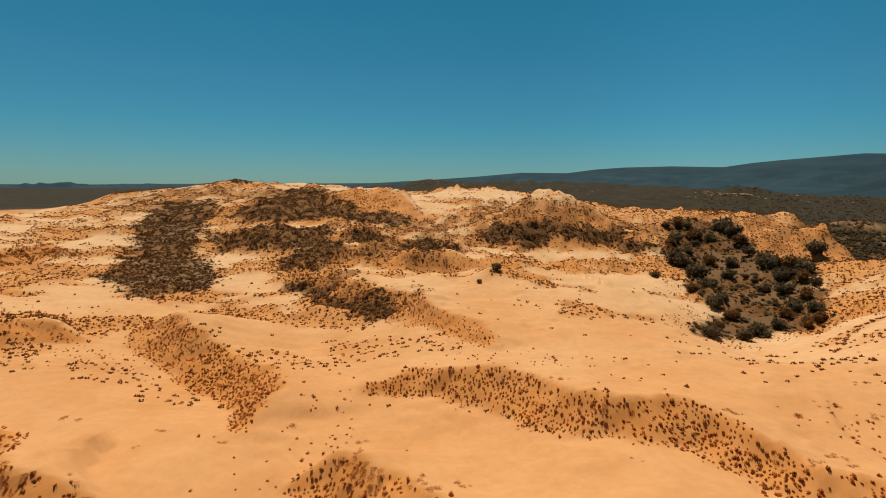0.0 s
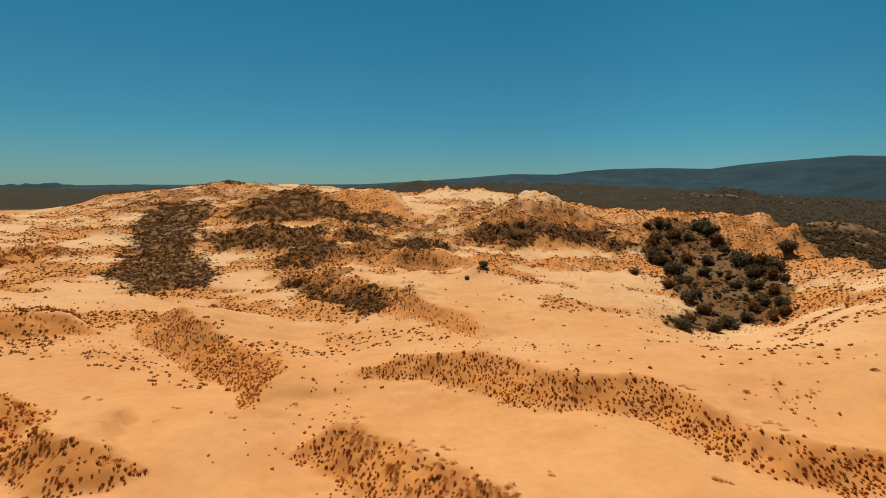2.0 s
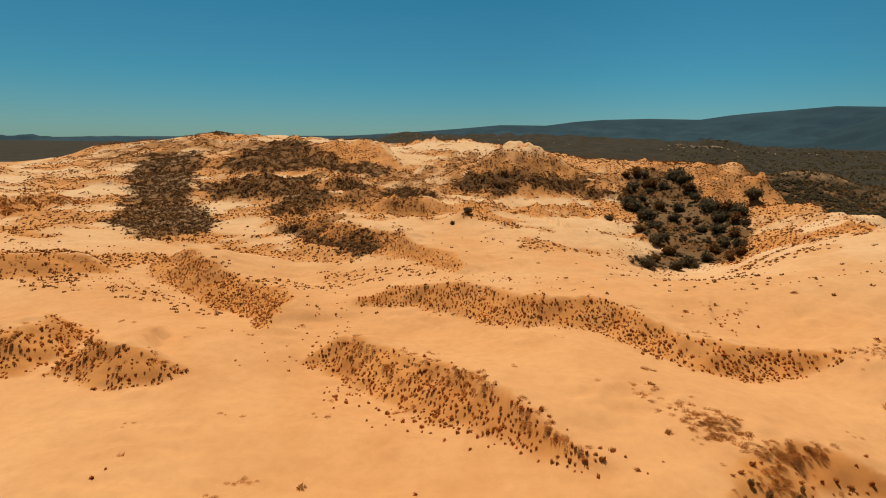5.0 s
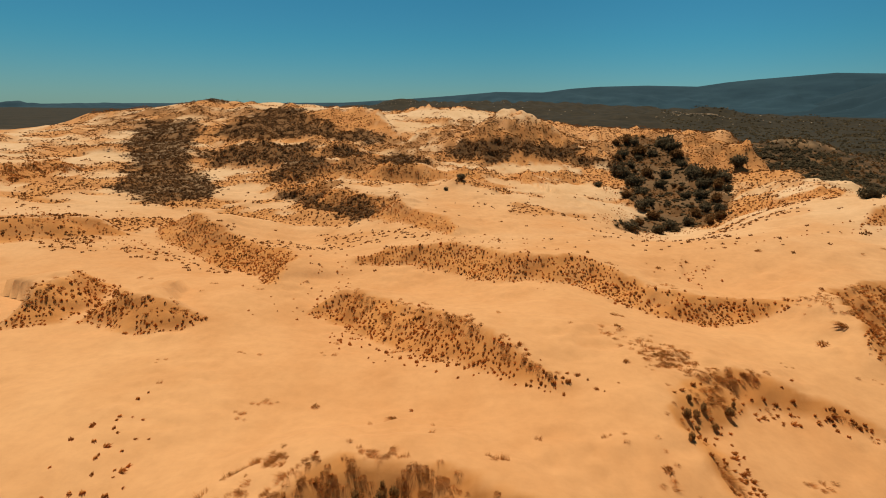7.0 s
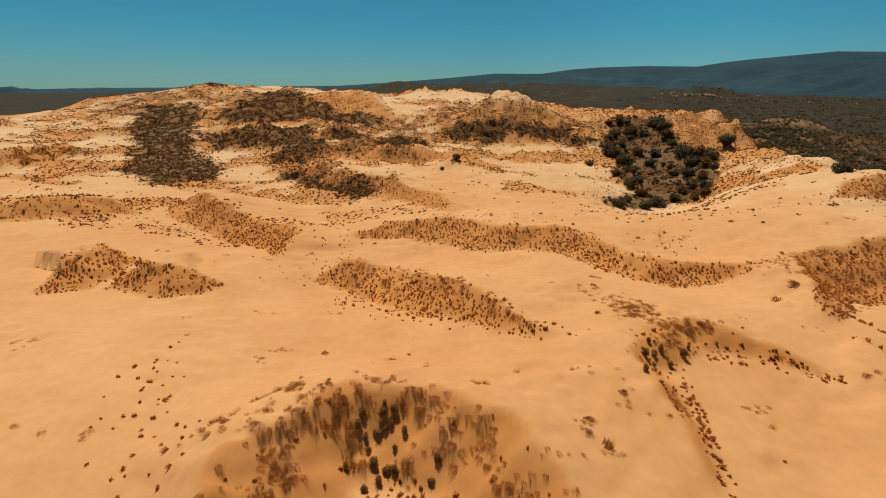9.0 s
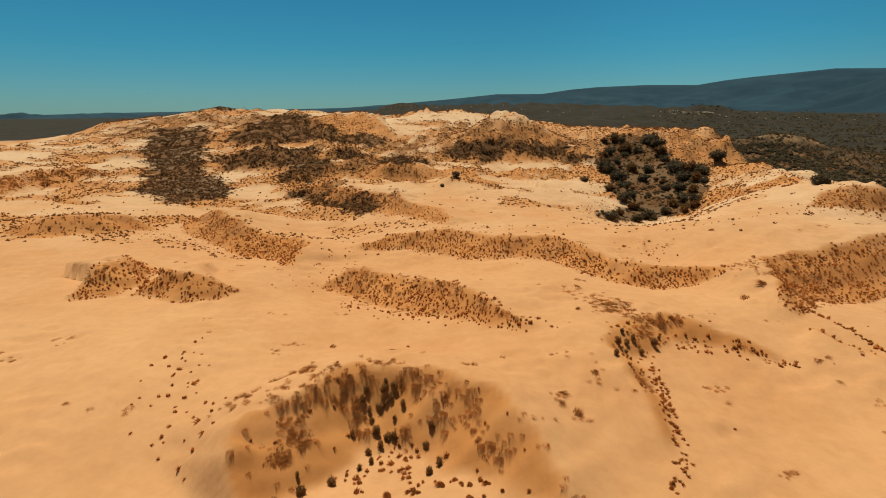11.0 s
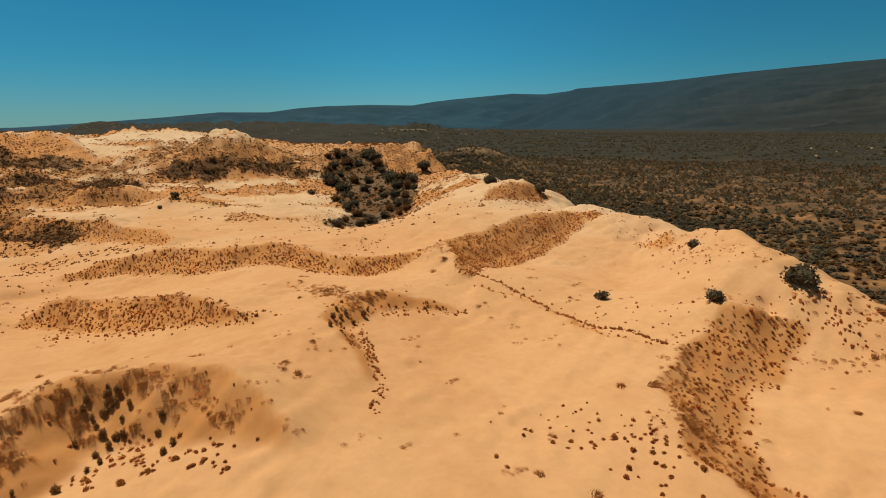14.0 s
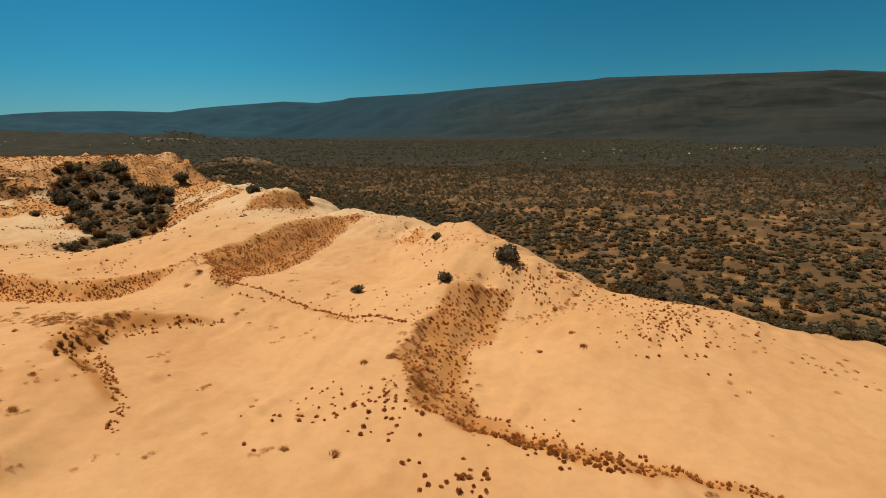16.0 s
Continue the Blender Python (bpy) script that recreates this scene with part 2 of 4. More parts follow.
slip([(-65, 109), (-57, 106), (-50, 106), (-44, 106), (-38, 114), (-32, 115), (-25, 118), (-21, 123)], 2.6, 8, 10, (0.15, 0.2))
slip([(-44, 96), (-38, 94), (-33, 97), (-28, 101), (-21, 96), (-15, 96), (-9, 96), (-3, 98)], 2.0, 6, 8, (0.2, 0.25))
slip([(8, 104), (13, 98), (20, 105)], 1.3, 4, 5, (0.4, 0.4))
slip([(56, 123), (64, 126), (69, 125), (73, 124)], 1.8, 5, 6, (0.3, 0.3))
slip([(59, 138), (66, 138), (74, 145)], 2.0, 7, 8, (0.3, 0.3))
slip([(48, 82), (51, 75), (53, 71), (56, 70), (57, 66)], 0.9, 2.2, 8, (0.2, 0.2))
slip([(49.4, 50.4), (55.1, 50.7), (62.7, 52.8), (68, 53.8)], 1.6, 4, 4, (0.4, 0.4))
slip([(61.6, 25), (60.5, 19.8), (62.2, 18.6)], 0.8, 2.5, 3, (0.4, 0.4))


def face(one, x, y):
    """Distance up a slip face, the face's breadth there and its share of the full height."""
    line, high, wide, tail, ends = one
    s, u = along(line, x, y)
    far = 0.9 * np.clip(s - wide, 0, None) / sum(math.dist(a, b) for a, b in zip(line, line[1:]))
    r = np.sin(np.pi / 2 * np.clip(u / (ends[0] + far), 0, 1)) * np.sin(np.pi / 2 * np.clip((1 - u) / (ends[1] + far), 0, 1))
    uneven = 0.3 * np.sin(0.9 * x + 0.5 * y) + 0.22 * np.sin(1.7 * y - 0.8 * x + 1) + 0.14 * np.sin(3.1 * x + 2.3 * y) + 0.1 * np.sin(4.3 * y - 2.9 * x)
    return s + uneven * np.clip(1.2 * r, 0, 1), wide * np.maximum(r, 0.22), r


MOUNDS = []


def mound(x, y, high, wide):
    """A rounded rise, or a hollow where high is below zero."""
    MOUNDS.append((x, y, high, wide))


mound(-50, 220, 8.0, 100)
mound(10, -20, -2.5, 100)
mound(-62, 244, 4.6, 60)
mound(82, 244, 1.9, 60)
mound(-44, 88, -2.5, 35)
mound(61, 193, 4.1, 35)
mound(-149, 172, 2.8, 35)
mound(-86, -17, -0.6, 35)
mound(-149, 67, 1.7, 35)
mound(-2, 172, 2.1, 35)
mound(28, 105, -2.0, 22)
mound(54, -40, -1.1, 22)
mound(-25, 197, 1.8, 22)
mound(-104, 210, 1.9, 22)
mound(-64, 210, 1.8, 22)
mound(15, 210, 1.9, 22)
mound(-91, 118, 0.1, 22)
mound(-51, 171, 1.3, 22)
mound(-144, 224, 1.5, 22)
mound(68, 144, 1.4, 22)
mound(-91, 39, -0.2, 22)
mound(-91, 171, 1.3, 22)
mound(-130, 118, 1.0, 22)
mound(65, 63, 2.3, 14)
mound(48, 113, -1.7, 14)
mound(74, 88, 1.7, 14)
mound(-36, 231, 0.8, 14)
mound(-2, 172, 0.4, 14)
mound(-36, 71, -1.4, 14)
mound(57, -55, -1.9, 14)
mound(-19, 122, -0.4, 14)
mound(74, 38, -0.2, 14)
mound(99, 248, -0.9, 14)
mound(-52, 256, -0.8, 14)
mound(-36, 147, 0.6, 14)
mound(74, 96, 1.5, 14)
mound(10, 10, 0.6, 9)
mound(40, 82, -2.3, 9)
mound(-26, 58, -2.1, 9)
mound(28, 46, 2.4, 9)
mound(52, -2, 2.7, 9)
mound(40, -14, -1.6, 9)
mound(40, 28, -1.5, 9)
mound(-2, 28, -1.8, 9)
mound(28, 70, -1.2, 9)
mound(-20, 10, 0.9, 9)
mound(10, 22, 2.3, 9)
mound(10, -14, 0.9, 9)
mound(22, 34, -1.1, 9)
mound(-20, 34, 0.7, 9)
mound(46, 94, -1.4, 9)
mound(22, -20, -0.4, 9)
mound(40, 76, -2.0, 9)
mound(52, 58, 1.4, 9)
mound(-2, 88, 1.0, 9)
mound(4, 40, 0.8, 9)
mound(-20, -2, 0.7, 9)
mound(34, 16, 1.2, 9)
mound(28, 4, -1.0, 9)
mound(16, -2, 0.7, 9)
mound(34, 46, 1.5, 9)
mound(58, 70, 1.5, 9)
mound(-32, 58, -1.7, 9)
mound(-50, 46, 0.5, 9)
mound(-35, 63, 2.4, 6)
mound(57, -46, 1.6, 5)
mound(57, -39, 1.6, 5)
mound(56, -32, 0.4, 5)
mound(55, -25, 0.4, 5)
mound(53, -11, 1.4, 5)
mound(53, -4, 0.7, 5)
mound(64, 21, 0.8, 5)
mound(66, 27, -1.8, 4)
mound(68, 34, 2.6, 5)
mound(68, 41, -0.4, 5)
mound(65, 55, -0.7, 5)
mound(63, 69, -2.4, 5)
mound(63, 76, 0.9, 5)
mound(64, 92, -0.5, 6)
mound(67, 117, -0.7, 5)
mound(71, 131, 1.0, 5)
mound(46, -11, -0.8, 4)
mound(49, 1, 1.1, 4)
mound(57, 21, -0.7, 4)
mound(-110, 205, -0.9, 13)
mound(-50, 205, -2.3, 13)
mound(-25, 205, -0.6, 13)
mound(50, 205, -0.9, 13)
mound(-11, -2, -0.8, 4)
mound(-1, 90, 1.1, 2.5)
mound(-21, 28, 1.0, 5)
mound(-3, 4.8, 0.8, 3)
mound(-107, 204, 2.4, 5)
mound(28, 52, -1.6, 7)
mound(32, 65, -1.8, 8)
mound(57, -39, -1.3, 5)
mound(55, -25, 0.8, 5)
mound(55, -18, 1.0, 5)
mound(53, -4, 1.2, 5)
mound(56, 1, 0.7, 5)
mound(59, 8, 3.3, 5)
mound(62, 14, 2.8, 5)
mound(65, 20, 1.1, 5)
mound(69, 26, 0.7, 5)
mound(74, 39, -0.5, 5)
mound(70, 44, 1.6, 5)
mound(67, 51, -0.5, 5)
mound(65, 57, 0.7, 5)
mound(63, 64, 1.5, 5)
mound(63, 85, 0.8, 6)
mound(64, 92, 0.7, 5)
mound(65, 99, -0.5, 5)
mound(68, 120, -0.7, 5)
mound(70, 126, 1.5, 5)
mound(75, 147, 1.4, 5)
mound(76, 154, 3.3, 5)
mound(46, -28, 0.5, 8)
mound(44, -17, 0.8, 4)
mound(47, 1, 1.2, 6)
mound(50, 8, -1.5, 6)
mound(53, 14, -1.5, 6)
mound(56, 20, -1.5, 6)
mound(61, 44, -1.1, 6)
mound(56, 57, -2.0, 6)
mound(-180, 195, -1.1, 18)
mound(-150, 195, 3.2, 13)
mound(-130, 195, 2.3, 13)
mound(-110, 195, 4.0, 13)
mound(-90, 195, 1.5, 13)
mound(-90, 225, 2.3, 13)
mound(-50, 195, -0.8, 13)
mound(-50, 225, -1.5, 13)
mound(-10, 195, 1.5, 13)
mound(-10, 225, 2.1, 13)
mound(30, 195, -0.7, 13)
mound(50, 195, -2.0, 13)
mound(50, 225, -2.3, 13)
mound(-32, 44, -0.2, 6)
mound(-24, 20, -0.4, 6)
mound(-24, 28, -0.5, 6)
mound(-24, 36, -0.3, 6)
mound(-24, 44, -0.9, 6)
mound(-24, 52, -0.6, 6)
mound(-16, -4, 0.4, 6)
mound(-16, 4, 0.2, 6)
mound(-16, 20, -0.2, 6)
mound(-16, 28, -0.6, 6)
mound(-16, 36, -0.3, 6)
mound(-16, 44, -0.6, 6)
mound(-16, 52, -0.5, 6)
mound(-8, -4, 0.2, 6)
mound(-8, 4, -0.2, 6)
mound(-8, 20, 0.5, 6)
mound(-8, 28, -0.5, 6)
mound(-8, 36, -0.4, 6)
mound(-8, 44, -0.2, 6)
mound(0, -4, -0.2, 6)
mound(0, 4, -0.6, 6)
mound(0, 12, -0.2, 6)
mound(0, 28, -0.7, 6)
mound(0, 36, -0.5, 6)
mound(0, 44, -0.5, 6)
mound(0, 52, -0.2, 6)
mound(8, -12, -0.4, 6)
mound(8, -4, 0.2, 6)
mound(8, 4, 0.9, 6)
mound(8, 20, 0.3, 6)
mound(8, 28, 0.2, 6)
mound(8, 36, 0.5, 6)
mound(8, 44, -0.2, 6)
mound(16, -20, 0.4, 6)
mound(16, -4, -0.3, 6)
mound(16, 12, -0.4, 6)
mound(16, 28, -0.4, 6)
mound(24, -28, -0.2, 6)
mound(24, -20, -0.5, 6)
mound(24, -12, -0.3, 6)
mound(24, -4, -0.2, 6)
mound(24, 4, -0.4, 6)
mound(24, 12, -0.2, 6)
mound(24, 20, 0.4, 6)
mound(24, 28, -0.3, 6)
mound(24, 36, -0.6, 6)
mound(24, 44, -0.5, 6)
mound(32, -20, -0.4, 6)
mound(32, -4, 0.5, 6)
mound(32, 20, 0.7, 6)
mound(32, 28, 0.2, 6)
mound(32, 36, -0.3, 6)
mound(32, 44, -0.3, 6)
mound(40, -20, 0.9, 6)
mound(40, -12, 0.6, 6)
mound(40, -4, -0.7, 6)
mound(40, 4, -0.4, 6)
mound(40, 28, -0.3, 6)
mound(40, 36, -0.4, 6)
mound(48, -28, -0.2, 6)
mound(48, -20, 0.6, 6)
mound(48, -12, -0.2, 6)
mound(48, -4, -0.8, 6)
mound(48, 4, 0.2, 6)
mound(48, 36, -0.2, 6)
mound(48, 52, 0.6, 6)
mound(48, 60, 0.7, 6)
mound(56, -12, -1.0, 6)
mound(56, -4, -0.3, 6)
mound(56, 4, 0.4, 6)
mound(56, 12, -0.3, 6)
mound(56, 44, 0.2, 6)
mound(56, 52, 1.2, 6)
mound(56, 60, 1.4, 6)


# The brow along which the dunes break off towards the plain.
BROW = [(62, -90), (60, -60), (59, -36), (57, -18), (55, -6), (62, 10), (68.5, 27), (71, 38), (69, 48), (67, 58), (65, 70), (66, 88), (68, 110), (78, 150), (88, 195), (104, 260), (125, 330)]
PLAIN = -8.0


def dunes(x, y, mounds=True):
    z = np.full(x.shape, -2.0)
    for one in SLIPS:
        s, w, r = face(one, x, y)
        past = np.maximum(s - w, 0)
        calm = r + (smooth(0, 1, r) ** 1.5 - r) * np.clip(past / 4, 0, 1)
        climb = np.clip(s / w, 0, 1)
        climb = climb**1.12
        z = z + one[1] * np.where(s < w, r * climb, calm * np.exp(-((past / (1.3 * one[3] * (0.3 + 0.7 * r))) ** 1.5)))
    for mx, my, high, wide in MOUNDS if mounds else ():
        z = z + high * np.exp(-((x - mx) ** 2 + (y - my) ** 2) / (2 * wide**2))
    return z


# ---- the ground, one sheet out to the horizon ----
def blob(x, y, cx, cy, rx, ry, turn=0.0):
    """1 inside a soft-edged oval, 0 outside."""
    c, s = math.cos(radians(turn)), math.sin(radians(turn))
    u, v = (x - cx) * c + (y - cy) * s, -(x - cx) * s + (y - cy) * c
    return np.exp(-(((u / rx) ** 2 + (v / ry) ** 2) ** 2))


def waves(x, y, scale, seed, octaves=3):
    """Smooth uneven numbers about 0, from sums of turned sine waves."""
    g = np.random.default_rng(seed)
    z, amp, k = np.zeros(x.shape), 1.0, 2 * np.pi / scale
    for _ in range(octaves):
        for _ in range(5):
            a, ph = g.uniform(0, 2 * np.pi), g.uniform(0, 2 * np.pi)
            kk = k * g.uniform(0.7, 1.4)
            z = z + amp * 0.45 * np.sin(kk * (x * np.cos(a) + y * np.sin(a)) + ph + 1.3 * np.sin(0.37 * kk * (y * np.cos(a) - x * np.sin(a)) + 2 * ph))
        amp, k = amp * 0.5, k * 2.1
    return z


# Dark scrub on the dunes: outlines in plan.
THICKETS = []
THICKETS.append([(-113, 203), (-110, 198), (-104, 197), (-101, 202), (-104, 208), (-110, 208)])
THICKETS.append([(-98, 137), (-109, 154), (-117, 170), (-113, 174), (-101, 164), (-99, 169), (-88, 155), (-81, 139), (-79, 131), (-74, 118), (-67, 108), (-64, 102), (-62, 101), (-57, 96), (-51, 88), (-50, 84), (-51, 81), (-53, 79), (-54, 77), (-55, 74), (-60, 77), (-65, 80), (-68, 83), (-71, 91), (-80, 104), (-81, 108), (-90, 121), (-97, 129)])
THICKETS.append([(-74, 125), (-69, 125), (-60, 112), (-57, 115), (-55, 121), (-52, 127), (-44, 126), (-39, 116), (-33, 106), (-32, 104), (-34, 100), (-36, 96), (-41, 96), (-44, 99), (-45, 104), (-44, 106), (-48, 107), (-53, 107), (-59, 107), (-64, 110)])
THICKETS.append([(-83, 142), (-78, 142), (-78, 149), (-75, 156), (-82, 190), (-67, 170), (-63, 168), (-58, 165), (-49, 151), (-41, 144), (-34, 146), (-27, 144), (-25, 138), (-30, 135), (-39, 136), (-46, 138), (-56, 138), (-64, 136), (-75, 143)])
THICKETS.append([(-36, 85), (-34, 87), (-29, 82), (-26, 79), (-23, 77), (-18, 75), (-15, 71), (-15, 70), (-17, 69), (-21, 73), (-25, 76), (-29, 79), (-34, 84)])
THICKETS.append([(-21, 112), (-21, 124), (-18, 125), (-12, 116), (-12, 110), (-15, 100)])
THICKETS.append([(-34, 115), (-33, 122), (-27, 121), (-27, 116)])
THICKETS.append([(-6, 129), (0, 129), (4, 129), (9, 129), (14, 129), (24, 132), (30, 134), (28, 130), (20, 125), (13, 124), (11, 123), (6, 120), (0, 124), (-5, 124)])
THICKETS.append([(26, 128), (32, 129), (38, 124), (40, 122), (34, 124), (29, 126)])
# Thinner grass and heath on the far slopes.
HEATH = []
HEATH.append([(-132, 181), (-133, 192), (-119, 188), (-106, 184), (-91, 190), (-80, 186), (-75, 156), (-93, 171), (-100, 173), (-111, 173), (-117, 170), (-106, 147), (-109, 141), (-124, 151), (-137, 177)])
HEATH.append([(-14, 144), (-9, 167), (1, 176), (9, 137), (16, 141), (22, 139), (32, 152), (44, 153), (51, 134), (39, 122), (29, 126), (20, 125), (13, 123), (8, 118), (0, 118), (-6, 124)])
HEATH.append([(-45, 127), (-37, 130), (-28, 133), (-21, 148), (-13, 140), (-8, 126), (-9, 97), (-16, 95), (-24, 99), (-31, 102), (-38, 114)])
HEATH.append([(-35, 94), (-31, 97), (-22, 81), (-17, 76), (-13, 75), (-13, 72), (-15, 71), (-23, 77), (-28, 80)])
HEATH.append([(48, 150), (63, 172), (76, 152), (108, 193), (68, 124), (59, 124), (57, 130), (61, 160)])
HOLLOW = [(46, 148), (55, 163), (58, 152), (58, 140), (56, 126), (55, 118), (64, 120), (60, 109), (55, 100), (54, 94), (48, 83), (47, 81), (44, 80), (41, 81), (36, 79), (30, 75), (27, 75), (28, 79), (34, 85), (37, 89), (34, 92), (34, 100), (39, 109), (37, 116), (38, 124), (42, 139)]
OUTLIER = (137, 216, 16, 9, 20)


def patch(outline, x, y, reach=9.0):
    """How far inside an outline each place lies, in metres, below zero outside."""
    deep = np.full(x.shape, -reach)
    p = np.array(outline, float)
    (x0, y0), (x1, y1) = p.min(0) - reach, p.max(0) + reach
    m = (x > x0) & (x < x1) & (y > y0) & (y < y1)
    if not m.any():
        return deep
    u, v = x[m], y[m]
    d, inner = np.full(u.shape, 1e9), np.zeros(u.shape, bool)
    for (ax, ay), (bx, by) in zip(p, np.roll(p, -1, 0)):
        t = np.clip(((u - ax) * (bx - ax) + (v - ay) * (by - ay)) / max((bx - ax) ** 2 + (by - ay) ** 2, 1e-9), 0, 1)
        d = np.minimum(d, np.hypot(u - ax - t * (bx - ax), v - ay - t * (by - ay)))
        if ay != by:
            inner ^= ((ay > v) != (by > v)) & (u < (bx - ax) * (v - ay) / (by - ay) + ax)
    deep[m] = np.maximum(np.where(inner, d, -d), -reach)
    return deep


def deepest(outlines, x, y):
    deep = np.full(x.shape, -9.0)
    for one in outlines:
        deep = np.maximum(deep, patch(one, x, y))
    return deep


def cover(x, y):
    """How densely dark scrub covers the dunes, 0 to 1."""
    return smooth(-1.6, 1.2, deepest(THICKETS, x, y) + 1.0 * waves(x, y, 7, 5))


def heath(x, y):
    """How densely thin brown growth covers the far slopes, 0 to 1."""
    return smooth(-3.0, 2.5, deepest(HEATH, x, y) + 1.8 * waves(x, y, 11, 8)) * smooth(-0.9, 0.2, waves(x, 0.7 * y, 8, 9))


def hollow(x, y):
    return smooth(-1.5, 1.0, patch(HOLLOW, x, y) + 0.8 * waves(x, y, 6, 6))


def grassy(x, y):
    """Where thin grass holds the far dunes, 0 to 1."""
    red = np.maximum(np.maximum(blob(x, y, 70, 125, 20, 48), blob(x, y, 14, 131, 26, 8)), blob(x, y, 45, 170, 40, 30))
    thin = np.maximum(0.8 * smooth(0.2, 0.7, red + 0.2 * waves(x, y, 9, 35) * (red > 0.05)), 0.95 * smooth(44, 92, y + 0.3 * np.maximum(-x, 0) + 0.15 * np.abs(x)) * smooth(-0.4, 0.4, waves(0.45 * x, y, 20, 32) + 0.4 * waves(x, y, 9, 34) - 1.2 * blob(x, y, 8, 74, 24, 26) - blob(x, y, -4, 182, 24, 18) - 0.5 * blob(x, y, 11, 149, 14, 8) - blob(x, y, -70, 66, 16, 10) - 1.4 * blob(x, y, 60, 64, 15, 24) - 1.5 * blob(x, y, -72, 236, 44, 20)))
    return np.maximum(thin, 0.95 * heath(x, y))


def on_dunes(x, y):
    s, _ = along(BROW, x, y)
    s = s + 1.5 * waves(x, y, 16, 3)
    return smooth(-13, 0, s) * smooth(420, 300, y) * smooth(-420, -260, x) * smooth(-400, -200, y)


def hummocky(x, y):
    """Where wind has heaped the sand round old grass, 0 to 1."""
    s, _ = along(BROW, x, y)
    return np.maximum(smooth(0.35, 0.9, waves(x, y, 17, 74)), 0.9 * np.exp(-(((s - 5) / 7) ** 2)) * smooth(-40, -20, y) * smooth(120, 60, y))


def height(x, y):
    inside = on_dunes(x, y)
    far = smooth(20, 130, y)
    rough = far * (0.25 + 0.75 * grassy(x, y))
    d = dunes(x, y) + rough * (0.65 * waves(x, y, 24, 11) + 0.5 * waves(x, y, 8, 12) + 0.1 * waves(x, y, 3, 16, 2)) + 0.05 * waves(x, y, 7, 13) + (0.015 + 0.07 * hummocky(x, y)) * waves(x, y, 2.4, 14, 2)
    plain = PLAIN + 0.5 * waves(x, y, 70, 15, 2) + 2.0 * smooth(40, 300, y)
    # low stony hills far out on the plain
    for hx, hy, high, wx, wy in ((100, 1500, 36, 620, 560), (-182, 1250, 17, 45, 60), (272, 700, 13, 80, 60), (60, 900, 8, 160, 90), (-120, 1000, 8, 170, 90), (430, 720, 9, 160, 90), (150, 640, 8, 120, 50)):
        plain = plain + high * np.exp(-((x - hx) / wx) ** 2 - ((y - hy) / wy) ** 2) * (1 + 0.15 * waves(x, y, 90, 21, 2))
    s, _ = along(BROW, x, y)
    d = d + smooth(-16, -4, y) * (0.45 * waves(x, y, 15, 17) + 0.13 * waves(x, y, 4.5, 18)) * np.exp(-((s - 3) / 8) ** 2)
    # pale bare dunes behind the dark ones
    for hx, hy, high, w in ((-98, 241, 4.6, 8), (-78, 241, 3.0, 7), (-61, 239, 2.4, 8), (-44, 236, 1.6, 7)):
        d = d + high * np.exp(-((x - hx) ** 2 + ((y - hy) / 1.2) ** 2) / (2 * w**2))
    # the tall dune in the middle distance
    d = d + 5.2 * np.exp(-(((x - 12) / 13) ** 2) - ((y - 147) / 11) ** 2)
    # a last small dune out on the plain
    plain = plain + 7.0 * np.exp(-(((x - 122) / 42) ** 2) - ((y - 212) / 34) ** 2) + 3.2 * blob(x, y, *OUTLIER)
    return plain + (d - plain) * inside


def spread(marks, steps, reach, grow, back=0):
    """Even steps between the marks, then growing ones out to reach on both sides."""
    mid = [q for a, b, step in zip(marks, marks[1:], steps) for q in np.arange(a, b - step / 2, step)]
    up, down, s = [], [], steps[-1]
    while mid[-1] + sum(up) < reach:
        s *= grow
        up.append(s)
    s = steps[0]
    while mid[0] - sum(down) > -reach:
        s *= back or grow
        down.append(s)
    return np.array(list(mid[0] - np.cumsum(down)[::-1]) + mid + list(mid[-1] + np.cumsum(up)))


def grid_mesh(name, X, Y, Z):
    ny, nx = X.shape
    me = bpy.data.meshes.new(name)
    k = np.arange(nx * ny).reshape(ny, nx)
    quads = np.stack([k[:-1, :-1], k[:-1, 1:], k[1:, 1:], k[1:, :-1]], -1).reshape(-1, 4)
    me.vertices.add(nx * ny)
    me.vertices.foreach_set("co", np.stack([X, Y, Z], -1).astype(np.float32).ravel())
    me.loops.add(quads.size)
    me.loops.foreach_set("vertex_index", quads.astype(np.int32).ravel())
    me.polygons.add(len(quads))
    me.polygons.foreach_set("loop_start", np.arange(0, quads.size, 4, dtype=np.int32))
    me.polygons.foreach_set("use_smooth", np.ones(len(quads), bool))
    me.update()
    return me


gx = spread((-42, -10, 38, 62), (0.5, 0.33, 0.5), 4800, 1.047)
gy = spread((-30, -10, 30, 78), (0.42, 0.33, 0.5), 4800, 1.032, 1.1)
GX, GY = np.meshgrid(gx, gy)
GZ = height(GX, GY)
me = grid_mesh("ground", GX, GY, GZ)


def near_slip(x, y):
    """1 on the slip faces, where grass has caught; masks their painted shade."""
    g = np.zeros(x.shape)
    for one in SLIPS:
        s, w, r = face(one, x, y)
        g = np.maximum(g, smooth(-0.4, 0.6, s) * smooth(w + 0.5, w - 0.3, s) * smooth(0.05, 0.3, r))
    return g


